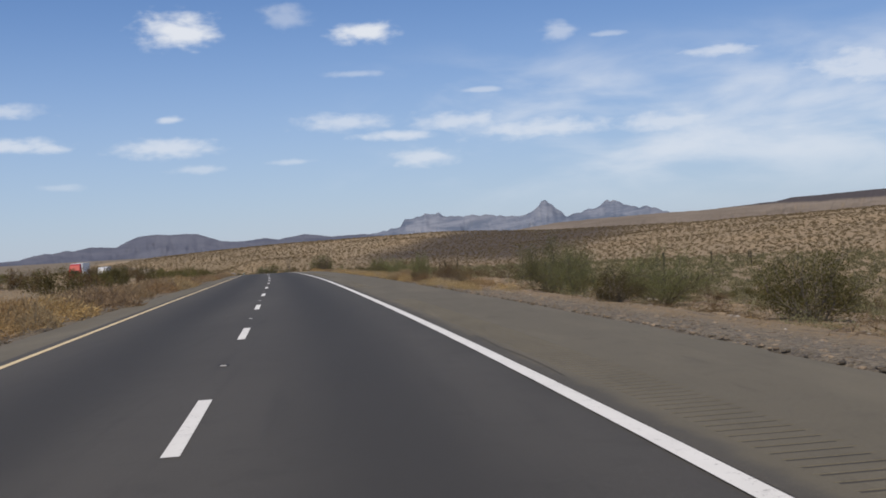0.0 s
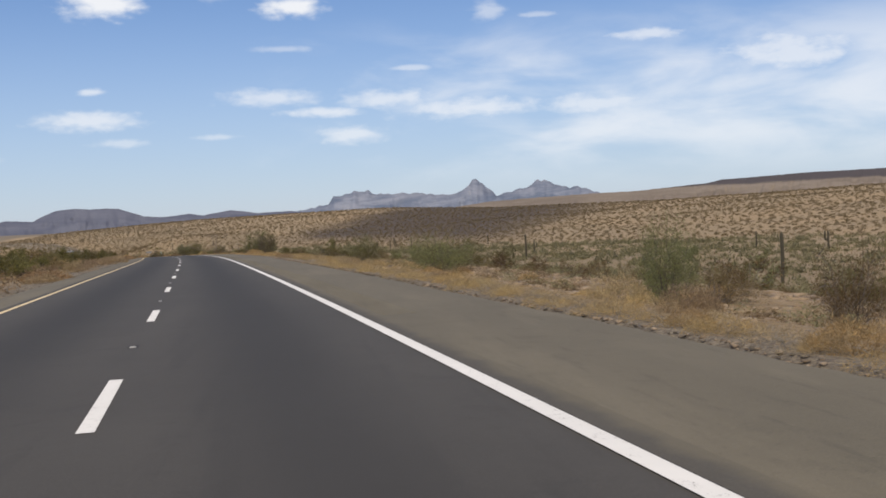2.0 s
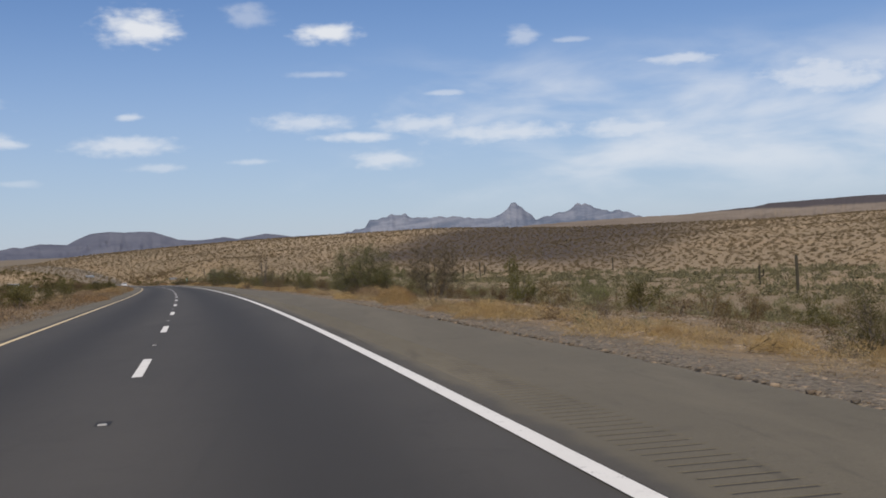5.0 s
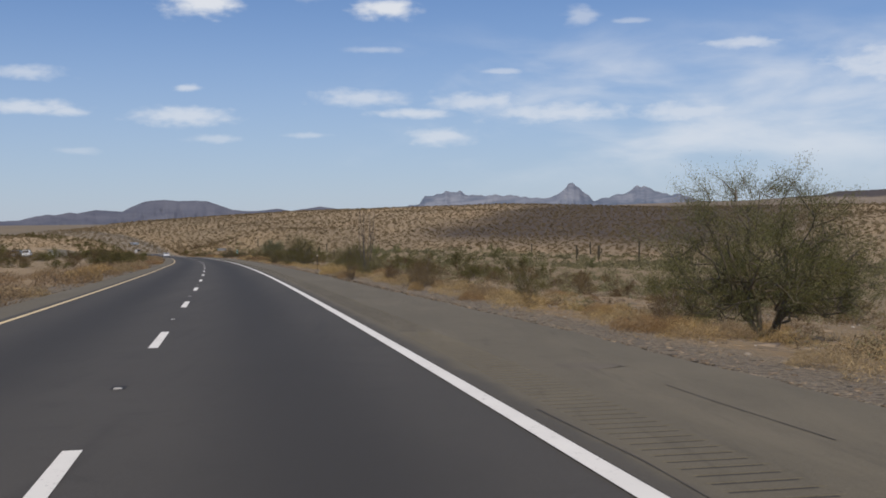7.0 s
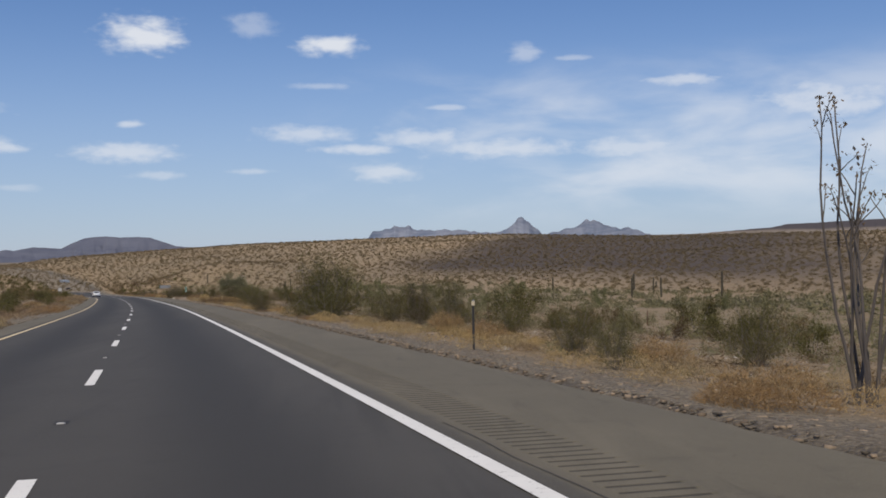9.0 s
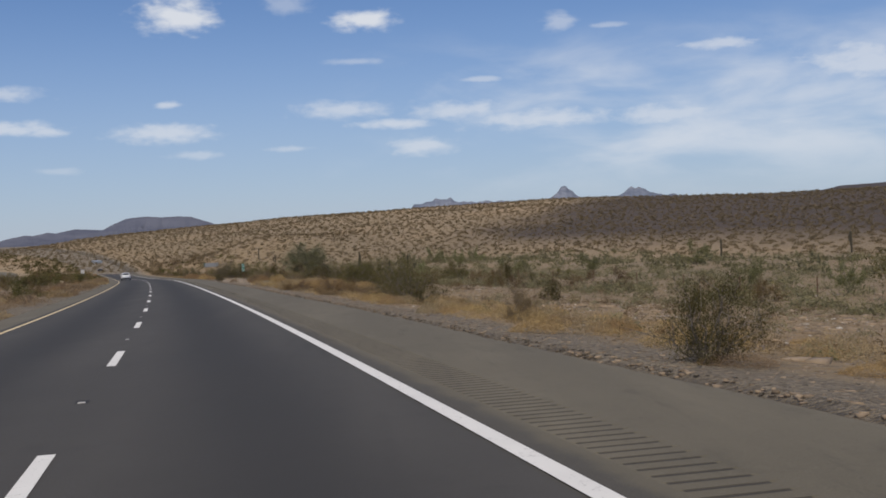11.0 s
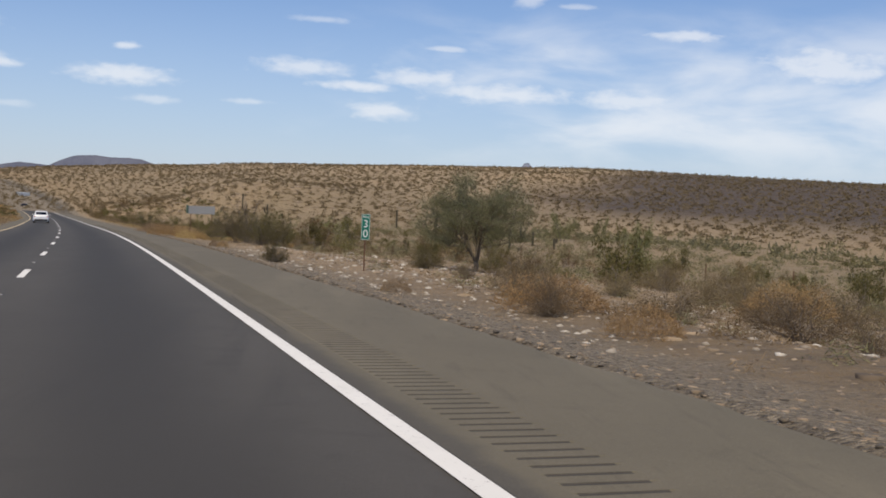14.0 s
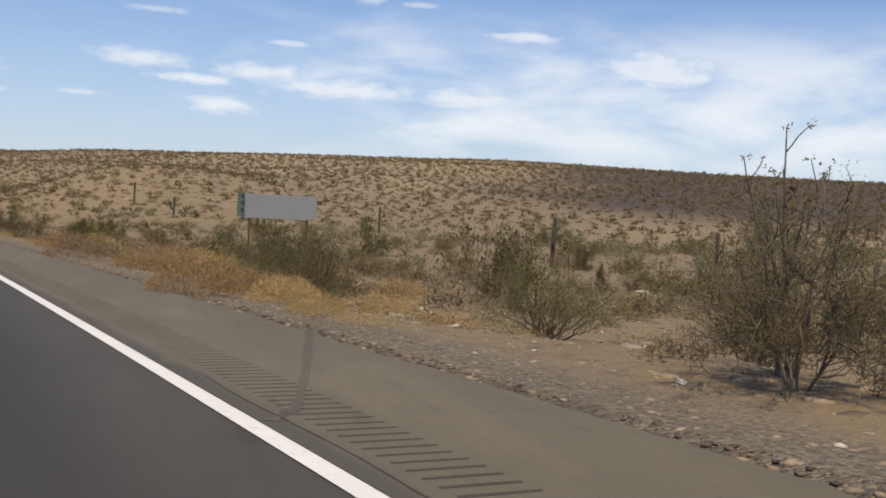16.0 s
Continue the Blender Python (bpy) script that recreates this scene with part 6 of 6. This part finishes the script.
# ---------------------------------------------------------------- vehicles
def wheel(parent, x, y, r, w):
    bm = bmesh.new()
    bmesh.ops.create_cone(bm, cap_ends=True, segments=22, radius1=r, radius2=r, depth=w)
    bmesh.ops.bevel(bm, geom=[e for e in bm.edges if len(e.link_faces) == 2 and any(len(f.verts) > 4 for f in e.link_faces)], offset=0.03, segments=2, affect="EDGES")
    bmesh.ops.rotate(bm, verts=bm.verts, cent=(0, 0, 0), matrix=Matrix.Rotation(math.pi / 2, 3, "Y"))
    bmesh.ops.translate(bm, verts=bm.verts, vec=(x, y, r))
    tyre = part("wheel", bm, TYRE, parent)
    bm = bmesh.new()
    bmesh.ops.create_cone(bm, cap_ends=True, segments=18, radius1=r * 0.62, radius2=r * 0.5, depth=w + 0.02)
    bmesh.ops.rotate(bm, verts=bm.verts, cent=(0, 0, 0), matrix=Matrix.Rotation(math.pi / 2 if x > 0 else -math.pi / 2, 3, "Y"))
    bmesh.ops.translate(bm, verts=bm.verts, vec=(x, y, r))
    part("rim", bm, RIM, tyre)


def ring(y, half, z0, z1, tuck=0.1):
    """One cross section of a car body, rounded at the shoulders."""
    return [(-half + tuck, y, z0), (half - tuck, y, z0), (half, y, z0 + 0.16), (half, y, z0 + (z1 - z0) * 0.62), (half - 0.05, y, z1 - 0.06), (half - 0.16, y, z1), (-half + 0.16, y, z1), (-half + 0.05, y, z1 - 0.06), (-half, y, z0 + (z1 - z0) * 0.62), (-half, y, z0 + 0.16)]


def sedan(s, u, paint, label, turn=0.0, dz=0.02, group=""):
    root = root_at("car", s, u, turn, dz)
    part("body", loft([ring(-2.40, 0.72, 0.34, 0.86), ring(-2.30, 0.86, 0.26, 1.00), ring(-1.9, 0.91, 0.22, 1.04), ring(-1.0, 0.92, 0.2, 0.98), ring(0.9, 0.92, 0.2, 0.95), ring(1.6, 0.9, 0.2, 0.9), ring(2.2, 0.84, 0.24, 0.78), ring(2.4, 0.66, 0.32, 0.66)]), paint, root, smooth=True)

    def cab(y, half, z):
        return [(-half, y, 0.9), (half, y, 0.9), (half - 0.05, y, 0.9 + (z - 0.9) * 0.55), (half - 0.17, y, z - 0.03), (half - 0.30, y, z), (-half + 0.30, y, z), (-half + 0.17, y, z - 0.03), (-half + 0.05, y, 0.9 + (z - 0.9) * 0.55)]

    part("cabin", loft([cab(-1.85, 0.74, 0.98), cab(-1.1, 0.80, 1.38), cab(-0.4, 0.82, 1.46), cab(0.3, 0.82, 1.45), cab(0.75, 0.81, 1.33), cab(1.35, 0.76, 0.93)]), paint, root, smooth=True)
    bm = bmesh.new()
    bm.faces.new([bm.verts.new(p) for p in ((-0.62, -1.80, 1.06), (0.62, -1.80, 1.06), (0.56, -1.22, 1.37), (-0.56, -1.22, 1.37))])
    part("rear_window", bm, GLASS, root, "dark rear window")
    bm = bmesh.new()
    bm.faces.new([bm.verts.new(p) for p in ((0.66, 1.34, 1.0), (-0.66, 1.34, 1.0), (-0.54, 0.80, 1.36), (0.54, 0.80, 1.36))])
    part("windscreen", bm, GLASS, root)
    for sx in (-1, 1):
        bm = bmesh.new()
        bm.faces.new([bm.verts.new(p) for p in ((sx * 0.815, -1.35, 1.02), (sx * 0.815, 1.0, 1.0), (sx * 0.70, 0.55, 1.36), (sx * 0.70, -0.95, 1.38))])
        part("side_window", bm, GLASS, root)
        part("tail_lamp", box(sx * 0.66, -2.33, 0.84, 0.34, 0.10, 0.13, 0.02), TAIL_RED, root, "red tail lamp")
        part("headlamp", box(sx * 0.62, 2.28, 0.64, 0.3, 0.12, 0.1, 0.02), REFLECT, root)
        part("mirror", box(sx * 0.99, 0.75, 1.0, 0.16, 0.1, 0.11, 0.02), paint, root)
        for y in (-1.42, 1.42):
            wheel(root, sx * 0.80, y, 0.33, 0.22)
    part("number_plate", box(0, -2.41, 0.78, 0.32, 0.02, 0.14), SIGN_WHITE, root, "pale number plate without characters")
    part("bumper", box(0, -2.36, 0.42, 1.5, 0.16, 0.2, 0.03), TRIM, root, "dark lower bumper")
    return tagged(root, label, "car", group)


def lorry(s, u, paint, panel, label, turn=0.0, dz=0.02, group="lorries"):
    """Tractor and box trailer; the front is towards +y."""
    root = root_at("lorry", s, u, turn, dz)
    part("trailer_box", box(0, -4.0, 2.65, 2.55, 14.0, 2.8, 0.03), panel, root, "smooth trailer box")
    for sx in (-1, 1):
        part("rear_door", box(sx * 0.62, -11.02, 2.65, 1.18, 0.05, 2.6, 0.01), panel, root)
        part("side_rail", box(sx * 1.22, -4.0, 1.15, 0.08, 13.6, 0.18), TRIM, root)
        part("tail_lamp", box(sx * 1.0, -11.03, 1.12, 0.3, 0.05, 0.12), TAIL_RED, root)
        for y in (-9.8, -8.5, 4.2, 5.5, 8.6):
            wheel(root, sx * 1.05, y, 0.5, 0.35)
    part("under_bar", box(0, -10.9, 0.6, 2.4, 0.1, 0.12), TRIM, root)
    part("chassis", box(0, 4.2, 0.85, 1.0, 10.5, 0.3), TRIM, root)
    part("cab", loft([[(-1.2, 4.6, 0.8), (1.2, 4.6, 0.8), (1.22, 4.6, 2.6), (1.05, 4.6, 3.9), (-1.05, 4.6, 3.9), (-1.22, 4.6, 2.6)],
                      [(-1.2, 7.2, 0.7), (1.2, 7.2, 0.7), (1.22, 7.2, 2.4), (1.0, 6.6, 3.6), (-1.0, 6.6, 3.6), (-1.22, 7.2, 2.4)],
                      [(-1.15, 7.6, 0.7), (1.15, 7.6, 0.7), (1.15, 7.6, 1.9), (0.95, 7.35, 2.5), (-0.95, 7.35, 2.5), (-1.15, 7.6, 1.9)]]), paint, root)
    part("hood", loft([[(-1.05, 7.5, 0.7), (1.05, 7.5, 0.7), (1.05, 7.5, 1.75), (-1.05, 7.5, 1.75)], [(-0.9, 9.2, 0.6), (0.9, 9.2, 0.6), (0.85, 9.2, 1.5), (-0.85, 9.2, 1.5)]]), paint, root)
    bm = bmesh.new()
    bm.faces.new([bm.verts.new(p) for p in ((1.0, 7.64, 1.95), (-1.0, 7.64, 1.95), (-0.88, 7.40, 2.52), (0.88, 7.40, 2.52))])
    part("windscreen", bm, GLASS, root)
    part("grille", box(0, 9.23, 1.05, 1.1, 0.06, 0.75, 0.02), RIM, root, "chrome grille")
    part("bumper", box(0, 9.25, 0.5, 2.2, 0.2, 0.3, 0.04), RIM, root)
    return tagged(root, label, "lorry", group)


sedan(566.0, -5.5, CAR_WHITE, "white saloon car driving along the asphalt lane")
sedan(750.0, -5.5, CAR_DARK, "black car driving along the asphalt lane")
lorry(800.0, -1.9, CAR_GREY, TRAILER_GREY, "lorry with a pale grey box trailer far down the road")
lorry(252.0, -41.0, CAR_RED, TRAILER, "red lorry on the opposite carriageway", 180, 0.9)
lorry(318.0, -41.0, CAR_WHITE, TRAILER, "white lorry on the opposite carriageway", 180, 0.9)
sedan(430.0, -36.0, CAR_GREY, "grey car on the opposite carriageway", 180, 0.9, "cars on the far carriageway")
sedan(446.0, -36.0, CAR_WHITE, "white car on the opposite carriageway", 180, 0.9, "cars on the far carriageway")
sedan(505.0, -36.0, CAR_WHITE, "white car on the opposite carriageway", 180, 0.9, "cars on the far carriageway")
